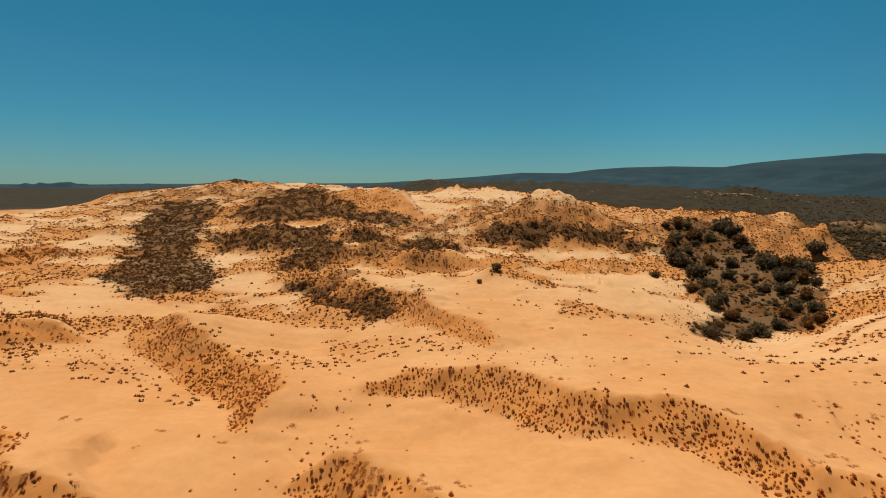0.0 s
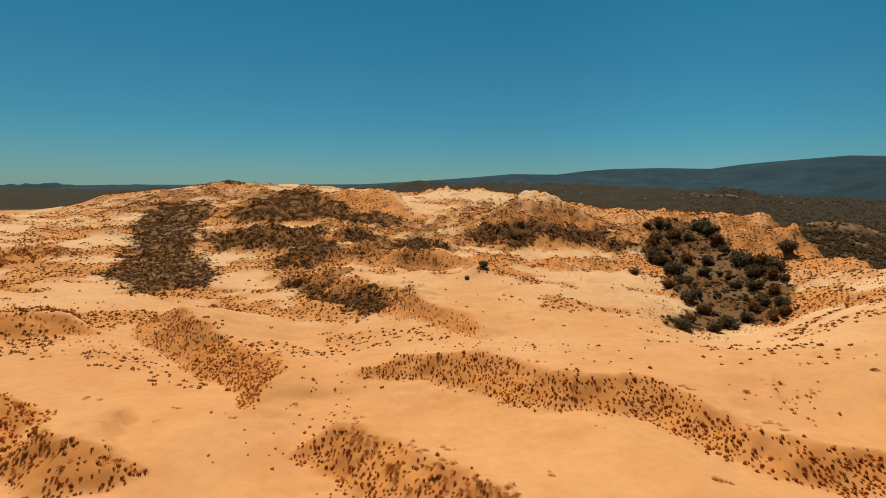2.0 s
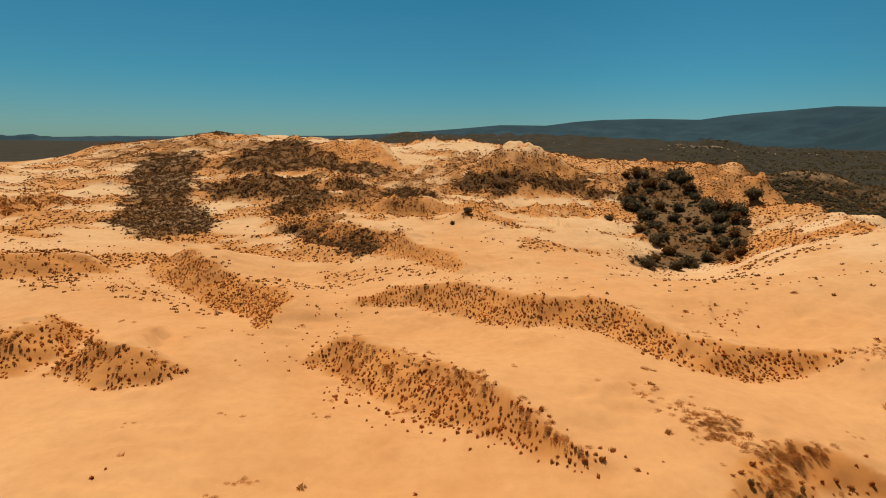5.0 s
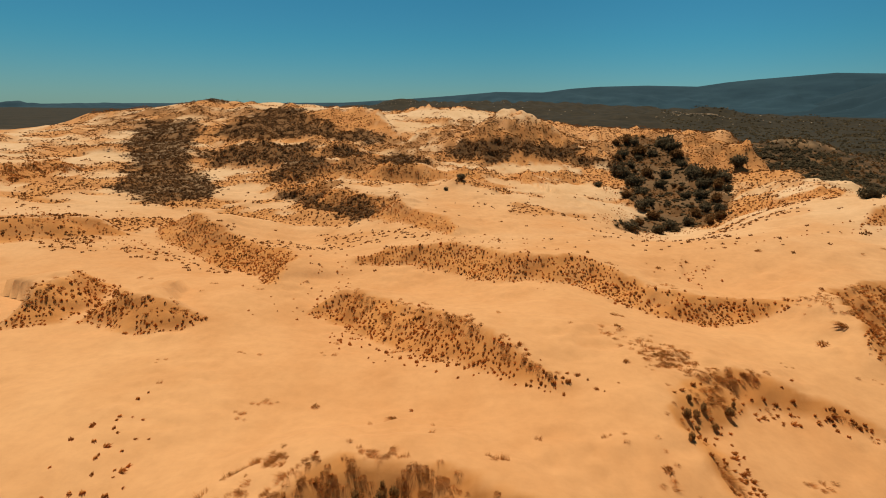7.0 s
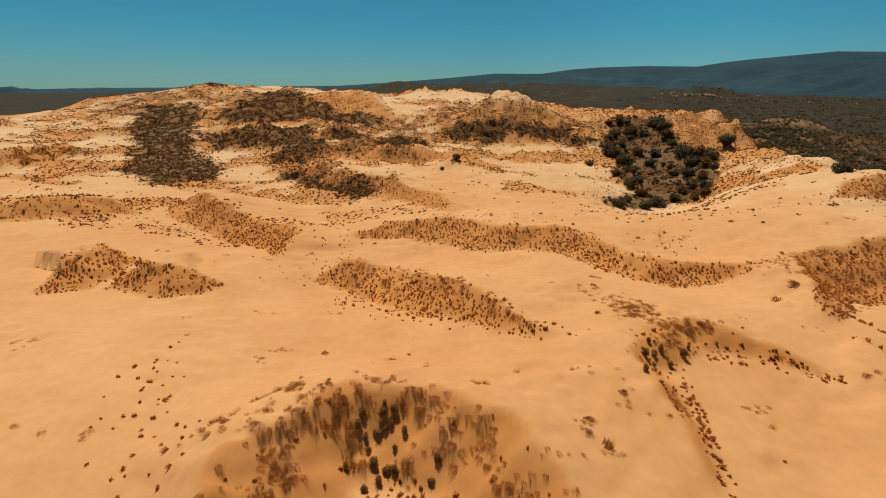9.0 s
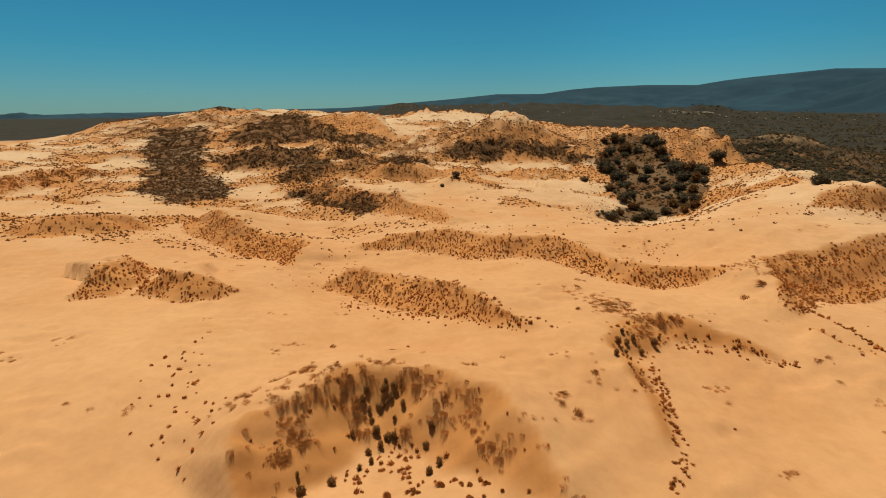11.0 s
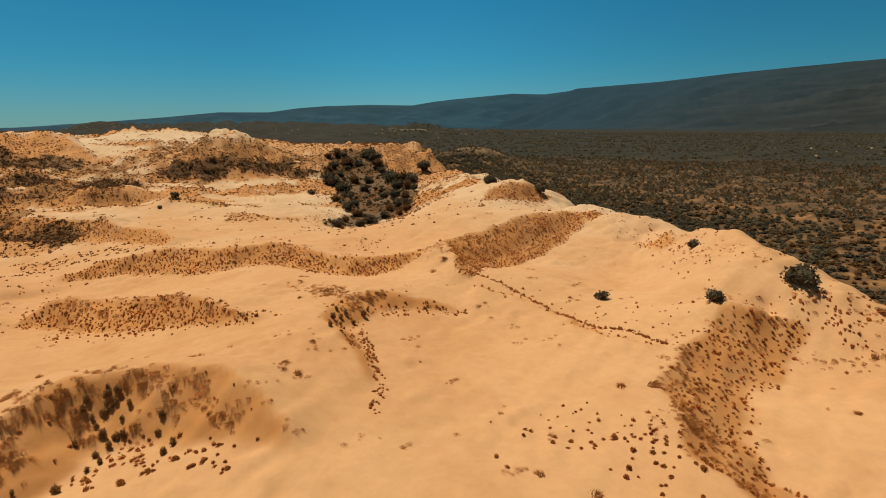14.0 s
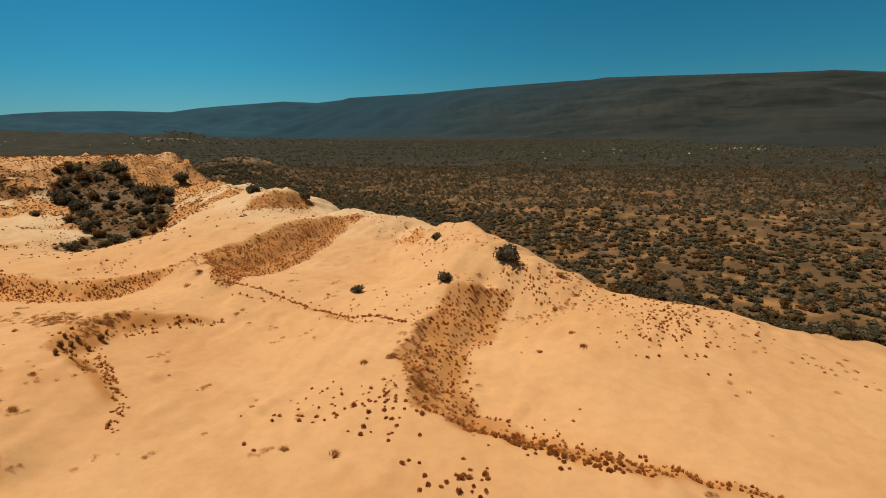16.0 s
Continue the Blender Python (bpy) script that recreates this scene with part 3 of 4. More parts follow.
inside = on_dunes(GX, GY)
litter = np.clip(0.8 * cover(GX, GY) + 0.88 * hollow(GX, GY) + 0.45 * heath(GX, GY), 0, 0.95)
# The near_slip part stands in for warm shade, the grassy part for growth.
shade_and_grass = 0.85 * near_slip(GX, GY) * (0.75 + 0.25 * smooth(-0.9, 0.6, waves(GX, GY, 5, 31) + 0.5)) + 0.85 * grassy(GX, GY)
for name, v in (("plain", (1 - inside) * (1 - 0.45 * smooth(0.3, 0.9, blob(GX, GY, *OUTLIER) * (1 + 0.5 * waves(GX, GY, 9, 19))))), ("litter", litter), ("shade_and_grass", np.clip(shade_and_grass, 0, 0.88)), ("pale", smooth(34, 120, 0.85 * GY + 0.3 * np.abs(GX) + 0.6 * np.maximum(GX - 16, 0) + 8 * waves(GX, GY, 30, 33))), ("distant", smooth(80, 380, np.hypot(GX, GY)))):
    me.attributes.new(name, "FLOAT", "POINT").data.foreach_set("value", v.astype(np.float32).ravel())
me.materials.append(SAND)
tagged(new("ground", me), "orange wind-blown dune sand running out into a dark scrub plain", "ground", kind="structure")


# ---- mountains ----
def mountain(name, label, mat, profile, foot, crest, base, seed, rough, power=1.5):
    """A range: by bearing in degrees, the rise of its crest in degrees and how far off its foot and crest lie."""
    az = np.linspace(profile[0][0], profile[-1][0], 560)
    A, V = np.meshgrid(np.radians(az), np.linspace(0, 1.2, 40))
    rise, near, far = (np.interp(np.degrees(A), *np.array(some, float).T) for some in (profile, foot, crest))
    R = near + (far - near) * V
    top = 13.5 + np.tan(np.radians(rise)) * far
    up = np.where(V <= 1, np.clip(V, 0, 1) ** power, 1 - 0.8 * (V - 1) ** 2 * 4)
    X, Y = 5 + R * np.sin(A), -30 + R * np.cos(A)
    gully = rough * (waves(X, Y, 420, seed, 4) + 0.22 * waves(A * 1500, 0.12 * R, 300, seed + 3, 2)) * np.sin(np.pi * np.clip(V, 0, 1)) ** 0.8
    Z = base + (top - base) * up + gully + 0.01 * rough * waves(X, Y, 60, seed + 1, 2) * V
    me = grid_mesh(name, X, Y, Z)
    me.materials.append(mat)
    return tagged(new(name, me), label, "mountain", kind="structure")


mountain("backdrop_far_range", "long range of low hills along the horizon, painted haze-blue", FAR_RANGE,
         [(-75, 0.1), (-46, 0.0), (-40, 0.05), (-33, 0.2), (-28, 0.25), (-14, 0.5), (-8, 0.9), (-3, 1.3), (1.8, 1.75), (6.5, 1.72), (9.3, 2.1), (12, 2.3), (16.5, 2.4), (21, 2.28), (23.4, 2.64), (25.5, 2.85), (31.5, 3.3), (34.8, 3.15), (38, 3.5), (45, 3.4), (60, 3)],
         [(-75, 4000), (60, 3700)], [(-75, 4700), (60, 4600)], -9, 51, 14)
mountain("mountain_range", "broad dark scrub-covered mountain slope with shallow gullies, painted haze-blue to the north", NEAR_RANGE,
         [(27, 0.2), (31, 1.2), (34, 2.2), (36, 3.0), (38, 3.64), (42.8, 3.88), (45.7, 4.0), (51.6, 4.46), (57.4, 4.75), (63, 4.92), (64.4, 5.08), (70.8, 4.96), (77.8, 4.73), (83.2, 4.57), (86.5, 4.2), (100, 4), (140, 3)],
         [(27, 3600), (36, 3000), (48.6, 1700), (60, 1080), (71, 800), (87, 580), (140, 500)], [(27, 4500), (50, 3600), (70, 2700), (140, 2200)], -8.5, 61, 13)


# ---- plants ----
def tris_mesh(name, verts, tris, mat, smooth_faces=False):
    me = bpy.data.meshes.new(name)
    me.vertices.add(len(verts))
    me.vertices.foreach_set("co", np.asarray(verts, np.float32).ravel())
    me.loops.add(len(tris) * 3)
    me.loops.foreach_set("vertex_index", np.asarray(tris, np.int32).ravel())
    me.polygons.add(len(tris))
    me.polygons.foreach_set("loop_start", np.arange(0, len(tris) * 3, 3, dtype=np.int32))
    me.polygons.foreach_set("use_smooth", np.full(len(tris), smooth_faces))
    me.update()
    me.materials.append(mat)
    return me


def tussock(g, blades, lean=0.0, thick=0.05, bent=True, broad=0.26, splay=0.2):
    """A tuft of bent grass blades, 1 m high, leaning along +x."""
    v, f = [], []
    for _ in range(blades):
        a, r = g.uniform(0, 2 * np.pi), np.sqrt(g.random())
        base = np.array([broad * r * np.cos(a), broad * r * np.sin(a), -0.15])
        high, out = g.uniform(0.6, 1.0) * (1 - 0.45 * r * r), splay * r * g.uniform(0.5, 1.2)
        way = np.array([np.cos(a) * out + lean * g.uniform(0.5, 1.3), np.sin(a) * out, 0])
        turn = g.uniform(0, 2 * np.pi)
        side = np.array([-np.sin(turn), np.cos(turn), 0]) * thick * g.uniform(0.7, 1.3)
        mid = base + way * 0.35 + (0, 0, high * 0.6)
        tip = base + way + (0, 0, high * (1 - 0.3 * min(np.hypot(way[0], way[1]), 1.5)))
        k = len(v)
        if not bent:
            v += [base - side, base + side, tip]
            f.append((k, k + 1, k + 2))
            continue
        v += [base - side, base + side, mid - side * 0.8, mid + side * 0.8, tip]
        f += [(k, k + 1, k + 3), (k, k + 3, k + 2), (k + 2, k + 3, k + 4)]
    return np.array(v), np.array(f)


def crown(g, leaves, size, lumps=6, core=True):
    """Leaf sprays over a few rounded lumps, 2 m wide and about 1.1 m high; a darker lumpy heart inside."""
    v, f = [], []
    centres = [(0.0, 0.0, 0.38, 0.66)] + [(g.uniform(-0.55, 0.55), g.uniform(-0.55, 0.55), g.uniform(0.2, 0.55), g.uniform(0.3, 0.5)) for _ in range(lumps - 1)]
    if core:
        for cx, cy, cz, r in centres:
            bm = bmesh.new()
            if leaves < 20 and lumps < 4:
                bmesh.ops.create_cone(bm, cap_ends=False, segments=5, radius1=r, radius2=r * 0.35, depth=r * 1.3)
                bmesh.ops.triangulate(bm, faces=bm.faces[:])
            else:
                bmesh.ops.create_icosphere(bm, subdivisions=1, radius=r * 0.82)
            k = len(v)
            for q in bm.verts:
                v.append(np.array([cx + q.co.x * g.uniform(0.8, 1.15), cy + q.co.y * g.uniform(0.8, 1.15), max(cz + q.co.z * 0.8, -0.05)]))
            f += [tuple(k + q.index for q in t.verts) for t in bm.faces]
            bm.free()
    for _ in range(leaves):
        cx, cy, cz, r = centres[g.integers(len(centres))]
        n = g.normal(size=3)
        n /= np.linalg.norm(n)
        n[2] = n[2] if n[2] > 0 else n[2] * 0.8
        at = np.array([cx, cy, cz]) + n * r * g.uniform(0.8, 1.12) * (1, 1, 0.85)
        at[2] = max(at[2], 0.03)
        u = np.cross(n, g.normal(size=3))
        u /= np.linalg.norm(u) + 1e-9
        w = np.cross(n, u) * g.uniform(0.3, 0.8) + n * g.uniform(0.2, 0.9)
        s = size * g.uniform(0.6, 1.4)
        k = len(v)
        v += [at - u * s * 0.5, at + u * s * 0.5, at + w * s]
        f.append((k, k + 1, k + 2))
    return np.array(v), np.array(f)


def planted(name, label, category, kinds, x, y, turn, size, tall, mat, sink=0.0):
    """One object of many plants: kinds are meshes to choose from, at x, y, with turn, width and height."""
    g = np.random.default_rng(len(x))
    z = height(x, y) - sink
    pick = g.integers(len(kinds), size=len(x))
    verts, tris, k = [], [], 0
    for n, (v, f) in enumerate(kinds):
        m = pick == n
        if not m.any():
            continue
        c, s = np.cos(turn[m])[:, None], np.sin(turn[m])[:, None]
        px = (v[None, :, 0] * c - v[None, :, 1] * s) * size[m][:, None] + x[m][:, None]
        py = (v[None, :, 0] * s + v[None, :, 1] * c) * size[m][:, None] + y[m][:, None]
        pz = v[None, :, 2] * tall[m][:, None] + z[m][:, None]
        verts.append(np.stack([px, py, pz], -1).reshape(-1, 3))
        tris.append((f[None] + (np.arange(m.sum()) * len(v))[:, None, None] + k).reshape(-1, 3))
        k += m.sum() * len(v)
    me = tris_mesh(name, np.concatenate(verts), np.concatenate(tris), mat)
    return tagged(new(name, me), label, category, kind="stuff")


def downhill(x, y):
    e = 0.4
    gx, gy = height(x + e, y) - height(x - e, y), height(x, y + e) - height(x, y - e)
    return np.arctan2(-gy, -gx)


def rim(x, y):
    """1 on the grassy ring round the hollow."""
    d = patch(HOLLOW, x, y)
    return smooth(-6, -2.5, d) * smooth(1.0, -0.5, d)


G = np.random.default_rng(7)


def scatter(n, x0, x1, y0, y1, density):
    """n tries in a box, of which the density, 0 to 1, keeps its share."""
    x, y = G.uniform(x0, x1, n), G.uniform(y0, y1, n)
    keep = G.random(n) < density(x, y)
    return x[keep], y[keep]


def rows(x0, x1, y0, y1, gap, density):
    """Evenly spaced spots, each pushed a little aside, of which the density keeps its share."""
    x, y = np.meshgrid(np.arange(x0, x1, gap), np.arange(y0, y1, 0.87 * gap))
    x[1::2] += gap / 2
    x, y = (x + G.normal(0, 0.24 * gap, x.shape)).ravel(), (y + G.normal(0, 0.24 * gap, y.shape)).ravel()
    keep = G.random(len(x)) < density(x, y)
    return x[keep], y[keep]


def strewn(line, n, wide):
    """n spots along a line, scattered to both sides."""
    p = np.array(line, float)
    d = np.r_[0, np.cumsum(np.hypot(*np.diff(p, axis=0).T))]
    u = G.uniform(0, d[-1], n)
    return np.interp(u, d, p[:, 0]) + G.normal(0, wide, n), np.interp(u, d, p[:, 1]) + G.normal(0, wide, n)


# Grass on the slip faces and in trails over the sand.
spots = []
GAPS = (0.34, 0.36, 0.5, 0.38, 0.34, 0.34, 0.9, 1.5, 0.36, 0.5, 1.4, 1.5, 0.85, 0.85, 0.75, 0.27, 0.85, 0.75, 0.8, 0.55, 0.8, 0.7, 0.6, 0.8, 0.8, 0.5, 0.42, 0.5)
for one, gap in zip(SLIPS, GAPS):
    p = np.array(one[0])
    (x0, y0), (x1, y1) = p.min(0) - one[2] - 2, p.max(0) + one[2] + 2

    def on_face(x, y):
        s, w, r = face(one, x, y)
        patch = smooth(-0.7, 0.1, waves(x, y, 7, 41)) * smooth(-1.1, -0.5, waves(x, y, 2.6, 42))
        return smooth(-0.5, 0.15, s) * smooth(w + 0.5, w * 0.8, s) * 1 * smooth(0.08, 0.3, r) * (0.42 + 0.58 * patch)

    spots.append(rows(x0, x1, y0, y1, gap, on_face))
# in the near bowl and along the small ridge beside it
BOWL_TUFTS = [(2.9, -3.3), (3.3, -3.0), (4.0, -3.0), (4.4, -3.3), (3.9, -4.2), (4.6, -5.6), (2.2, -3.0), (1.1, -3.0), (1.2, -3.4), (0.6, -2.5), (-0.2, -0.3), (0.7, -0.5), (-0.4, -0.7), (0.2, -1.0), (-0.9, -1.1), (-0.4, -1.8), (0.2, -1.9), (0.7, -1.8), (-1.0, -2.1), (-2.0, -2.3), (-1.5, -2.4), (-2.5, -2.2), (-2.7, -2.5), (-1.8, -3.2), (-2.8, -4.8), (-0.3, -3.9), (3.1, -4.0), (3.5, -4.1), (4.2, -4.7), (0.7, -3.6)]
RIDGE_TUFTS = [(13.5, 6.3), (14.7, 8.6), (14.2, 6.4), (14.7, 6.6), (15.0, 6.3), (15.2, 5.8), (15.2, 5.3), (15.0, 4.7), (15.0, 4.2), (14.8, 3.7), (14.6, 3.1), (14.7, 2.8), (14.6, 2.2), (14.5, 1.5), (18.8, 12.1), (20.6, 13.0), (21.0, 12.9), (22.1, 12.6), (23.1, 12.8), (23.0, 12.3), (24.0, 12.3), (24.7, 11.5), (25.6, 11.3), (26.4, 10.6)]
for place, each in ((BOWL_TUFTS, 3), (RIDGE_TUFTS, 3)):
    p = np.repeat(np.array(place), each, 0) + G.normal(0, 0.22, (len(place) * each, 2))
    spots.append((p[:, 0], p[:, 1]))
spots.append(rows(10, 70, 45, 150, 0.8, lambda x, y: 0.8 * rim(x, y) * (1 - blob(x, y, 57, 82, 11, 14)) * smooth(-0.6, 0.2, waves(x, y, 8, 44))))
trails = []
trails.append(([(-16.8, 11), (-16.5, 7.4), (-14.2, 2.2), (-10.6, -1.2), (-10.7, -3.5)], 55, 1.1))
trails.append(([(-10.2, 25.8), (-3.4, 19.4), (1.8, 16.6), (6.3, 13.3), (9.7, 11.9)], 90, 0.9))
trails.append(([(15.7, 9.1), (14.7, 2.1), (14, -1.7), (12.8, -3.8)], 60, 0.25))
trails.append(([(17.7, 11.9), (22.6, 12), (26.6, 10.7)], 34, 0.4))
trails.append(([(21.1, -8.5), (22.7, -9.3), (25.6, -11.4), (25.1, -15.6), (23.4, -16.1)], 60, 1.4))
trails.append(([(22.9, -21.9), (23.3, -20.1)], 16, 1))
trails.append(([(30.9, -19), (32.3, -20.6), (32.9, -23.4), (32.8, -26.9)], 40, 1))
trails.append(([(45, -23), (48.8, -19.4), (52.3, -21.6), (54.5, -23.4), (48.5, -24.7)], 110, 1.9))
trails.append(([(-16.2, 28.6), (-14.4, 30.1), (-12.3, 34.8), (-12.5, 38.5), (-13, 45)], 50, 1.8))
trails.append(([(20.9, 38.9), (26.6, 39.1), (23.2, 36.5)], 26, 1.6))
trails.append(([(10, 46), (0, 52), (-10, 60)], 70, 2.5))
trails.append(([(30, 44), (40, 47), (52, 50), (62, 52)], 30, 0.8))
trails.append(([(-60, 50), (-50, 46), (-44, 50), (-36, 46)], 160, 2.2))
trails.append(([(-70, 62), (-62, 58), (-54, 62)], 160, 2.4))
trails.append(([(48, 84), (53, 81), (57, 78), (60, 72), (63, 66)], 110, 0.5))
trails.append(([(50, 52), (56, 50), (60, 56), (58, 47)], 80, 1.8))
trails.append(([(24.5, -12.2), (28, -12.5), (24.5, -15)], 40, 0.9))
trails.append(([(23, -20.7), (24.3, -21.9)], 14, 0.7))
trails.append(([(50, -5), (50.5, -7.2), (49, -11.4)], 50, 0.8))
trails.append(([(47, -22), (52, -21.5), (58, -23)], 70, 1.6))
trails.append(([(28, -20), (28.2, -24.5), (29.2, -27)], 60, 0.35))
trails.append(([(34, 14), (36, 4), (40, 0), (46, -2)], 60, 2.2))
trails.append(([(52, 4), (56, 10), (62, 18), (68, 30)], 70, 1.6))
trails.append(([(36, -4), (40, -5), (44, -6), (48, -6)], 60, 1))
trails.append(([(50, -8), (54, -12), (57, -17)], 40, 1.6))
trails.append(([(x - 4, y) for x, y in BROW[2:12]], 150, 1.4))
trails.append(([(50, -6), (53, -14), (56, -24)], 120, 2.4))
trails.append(([(35.7, -4.5), (35.9, 0.3), (34.8, 3.1), (34.1, 6.7), (33.4, 11.9), (32.6, 15.4), (31.6, 19)], 230, 0.13))
for line, n, wide in trails:
    spots.append(strewn(line, n, wide))
spots.append(scatter(600, -60, 60, -30, 90, lambda x, y: 0.35 * smooth(0.5, 0.9, waves(x, y, 12, 43))))
X, Y = (np.concatenate(v) for v in zip(*spots))
keep = (on_dunes(X, Y) > 0.9) & (np.hypot(X - 5, Y + 36) > 8)
X, Y = X[keep], Y[keep]
near = np.hypot(X - 5, Y + 30)
order = np.argsort(near)
X, Y = X[order], Y[order]
TUFTS = [tussock(G, 80, lean, 0.1, True, 0.45, 0.12) for lean in (0.3, 0.6, 0.9, 0.45)]
HIGH = G.uniform(0.16, 0.32, len(X)) * G.choice([0.6, 0.8, 1, 1, 1.45], len(X))
WIDE = 0.55 * HIGH + 0.085
TURN = downhill(X, Y) + G.normal(0, 0.5, len(X))
tuft_meshes = [tris_mesh("grass_tussock", v, f, GRASS) for v, f in TUFTS]
ZZ = height(X, Y)
ONE_BY_ONE = 290
for k in range(ONE_BY_ONE):
    ob = new("grass_tussock", tuft_meshes[k % 4])
    ob.matrix_basis = Matrix.LocRotScale((X[k], Y[k], ZZ[k]), Euler((0, 0, TURN[k])), (WIDE[k], WIDE[k], HIGH[k]))
    tagged(ob, "dry brown grass tussock half buried in orange sand", "grass", "tussocks on the near dunes")
r = slice(ONE_BY_ONE, None)
planted("dune_grass", "dry brown grass tussocks scattered over the dune faces", "grass", [tussock(G, 20, lean, 0.22, False, 0.42, 0.1) for lean in (0.3, 0.6, 0.9)], X[r], Y[r], TURN[r], WIDE[r], HIGH[r], GRASS)

# Combed straw along the brows, and single flattened clumps.
bsx, bsy = [], []
for one, dense in zip(SLIPS, (0.8, 1.0, 3, 8, 5, 3, 1, 2, 1.5, 1, 0, 0, 0.5, 0.5, 2, 5, 0.5, 0.5, 0.5, 0.5, 0, 0, 0.4, 0, 0, 0.5, 1, 1)):
    p = np.array(one[0])
    (x0, y0), (x1, y1) = p.min(0) - one[2] - 2, p.max(0) + one[2] + 2

    def on_brow(x, y):
        s, w, r = face(one, x, y)
        return smooth(w * 0.45, w * 0.8, s) * smooth(w + 0.8, w + 0.1, s) * smooth(0.05, 0.2, r) * smooth(-0.2, 0.4, waves(x, y, 4, 61))

    sx, sy = scatter(int((x1 - x0) * (y1 - y0) * dense), x0, x1, y0, y1, on_brow)
    bsx.append(sx)
    bsy.append(sy)
for line, n, wide in (([(-7, 0.4), (-5.6, -1), (-4.6, -1.9)], 34, 0.3), ([(-6.2, -2.4), (-5.6, -3)], 14, 0.3), ([(-8, 3), (-7, 4.5)], 12, 0.4), ([(-10, 0), (-9, 1)], 10, 0.4), ([(31.8, 19.4), (34, 23), (35.2, 27), (35.6, 31)], 90, 0.5), ([(30.5, 24.5), (33, 26.5)], 40, 0.8), ([(14, 14.5), (14.6, 17.5)], 60, 0.6), ([(36, -5), (33.5, -8), (30, -13), (28, -19)], 110, 0.7), ([(47, -10), (50, -13)], 40, 1.0)):
    sx, sy = strewn(line, n, wide)
    bsx.append(sx)
    bsy.append(sy)
for x, y, n, wide in ((12.1, 19.8, 14, 0.6), (8.4, 1.9, 8, 0.3), (9.4, 0.7, 5, 0.25), (10.9, 4.7, 6, 0.4), (30.5, 26.3, 30, 1.0), (-16.3, 0.9, 6, 0.3), (-8.4, 0.8, 12, 0.6), (-6.3, 3.9, 8, 0.4), (14.4, 16, 60, 1.1), (29.5, -13, 60, 1.3), (45, -3, 40, 1.5), (53, -9, 30, 1.2)):
    bsx.append(G.normal(x, wide, n))
    bsy.append(G.normal(y, wide, n))
BOWL_STRAW = [(-4.4, 3.2), (-3.6, 2.5), (-2.3, 2.8), (-4.9, 2.2), (-5.4, 1.2), (-5.7, 0.7), (-4.1, 1.4), (-3.3, 1.9), (-2.7, 1.3), (-0.1, 2.8), (1.1, 2.2), (2.1, 1.6), (3.4, 1.0), (2.1, 0.5), (3.6, 0.1), (4.5, -1.4), (5.1, -1.9), (-6.1, -0.8), (-4.9, -1.2), (-5.7, -2.4), (-5.5, -0.4), (-6.2, 3.8), (-6.9, 1.9), (-2.4, 3.6), (-1.0, 3.7), (0.4, 3.2), (-2.5, 0.4), (0.2, 0.3)]
RIDGE_STRAW = [(14.3, 14.8), (14.9, 16.1), (16.0, 16.9), (15.2, 13.6), (16.1, 15.3), (16.0, 13.7), (16.9, 14.4), (17.3, 14.2), (18.1, 14.8), (18.1, 14.1), (19.0, 14.8), (16.5, 12.8), (15.8, 12.1), (15.2, 11.4), (13.8, 5.7), (19.7, 14.9)]
for place, each in ((BOWL_STRAW, 10), (RIDGE_STRAW, 11)):
    p = np.repeat(np.array(place), each, 0) + G.normal(0, 0.3, (len(place) * each, 2))
    bsx.append(p[:, 0])
    bsy.append(p[:, 1])
for _ in range(70):
    x, y = G.uniform(-38, 52), G.uniform(-18, 46)
    n = G.integers(2, 7)
    bsx.append(G.normal(x, 0.5, n))
    bsy.append(G.normal(y, 0.25, n))
BROW_TOP = [(x - 5, y) for x, y in BROW[2:12]]
sx, sy = strewn(BROW_TOP, 260, 1.2)
bsx.append(sx)
bsy.append(sy)
sx, sy = scatter(5200, -45, 62, -34, 70, lambda x, y: 0.35 * hummocky(x, y) * smooth(0.1, 0.6, waves(x, y, 4.5, 76)))
bsx.append(sx)
bsy.append(sy)
bsx, bsy = np.concatenate(bsx), np.concatenate(bsy)
keep = on_dunes(bsx, bsy) > 0.95
bsx, bsy = bsx[keep], bsy[keep]
bh = G.uniform(0.12, 0.27, len(bsx))
planted("brow_grass", "straw-coloured grass combed down over the dune brows", "grass", [tussock(G, 46, lean, 0.036, False, 0.62, 0.12) for lean in (0.5, 0.9, 1.3)], bsx, bsy, downhill(bsx, bsy) + G.normal(0, 0.35, len(bsx)), bh * 1.35, bh, STRAW)

# Bleached clumps standing alone.
clump = [tris_mesh("straw_clump", *tussock(np.random.default_rng(300 + n), 60, 0.15 + 0.25 * n, 0.03), STRAW) for n in range(3)]
CLUMPS = [(20.4, -14.7, 0.5), (18.9, -12.5, 0.4), (43, -17.8, 0.5), (44.7, -15.7, 0.5), (48.6, -11.8, 0.55), (51.7, -12.6, 0.6), (27.5, 20.9, 0.7), (8.7, 2.7, 0.45), (9.2, 0.8, 0.4), (11.1, 4.9, 0.4), (12.8, 21.1, 0.6), (30, -8.6, 0.6), (28.5, -7.6, 0.5), (46.3, -4.4, 0.6), (53, -9.5, 0.7), (55, -13, 0.6), (41, -15, 0.4), (-1.9, 9.6, 0.4), (-7, 11.5, 0.4), (11.7, 14.6, 0.35), (29.5, 22, 0.6), (22, 40, 0.5), (33, 42, 0.5)]
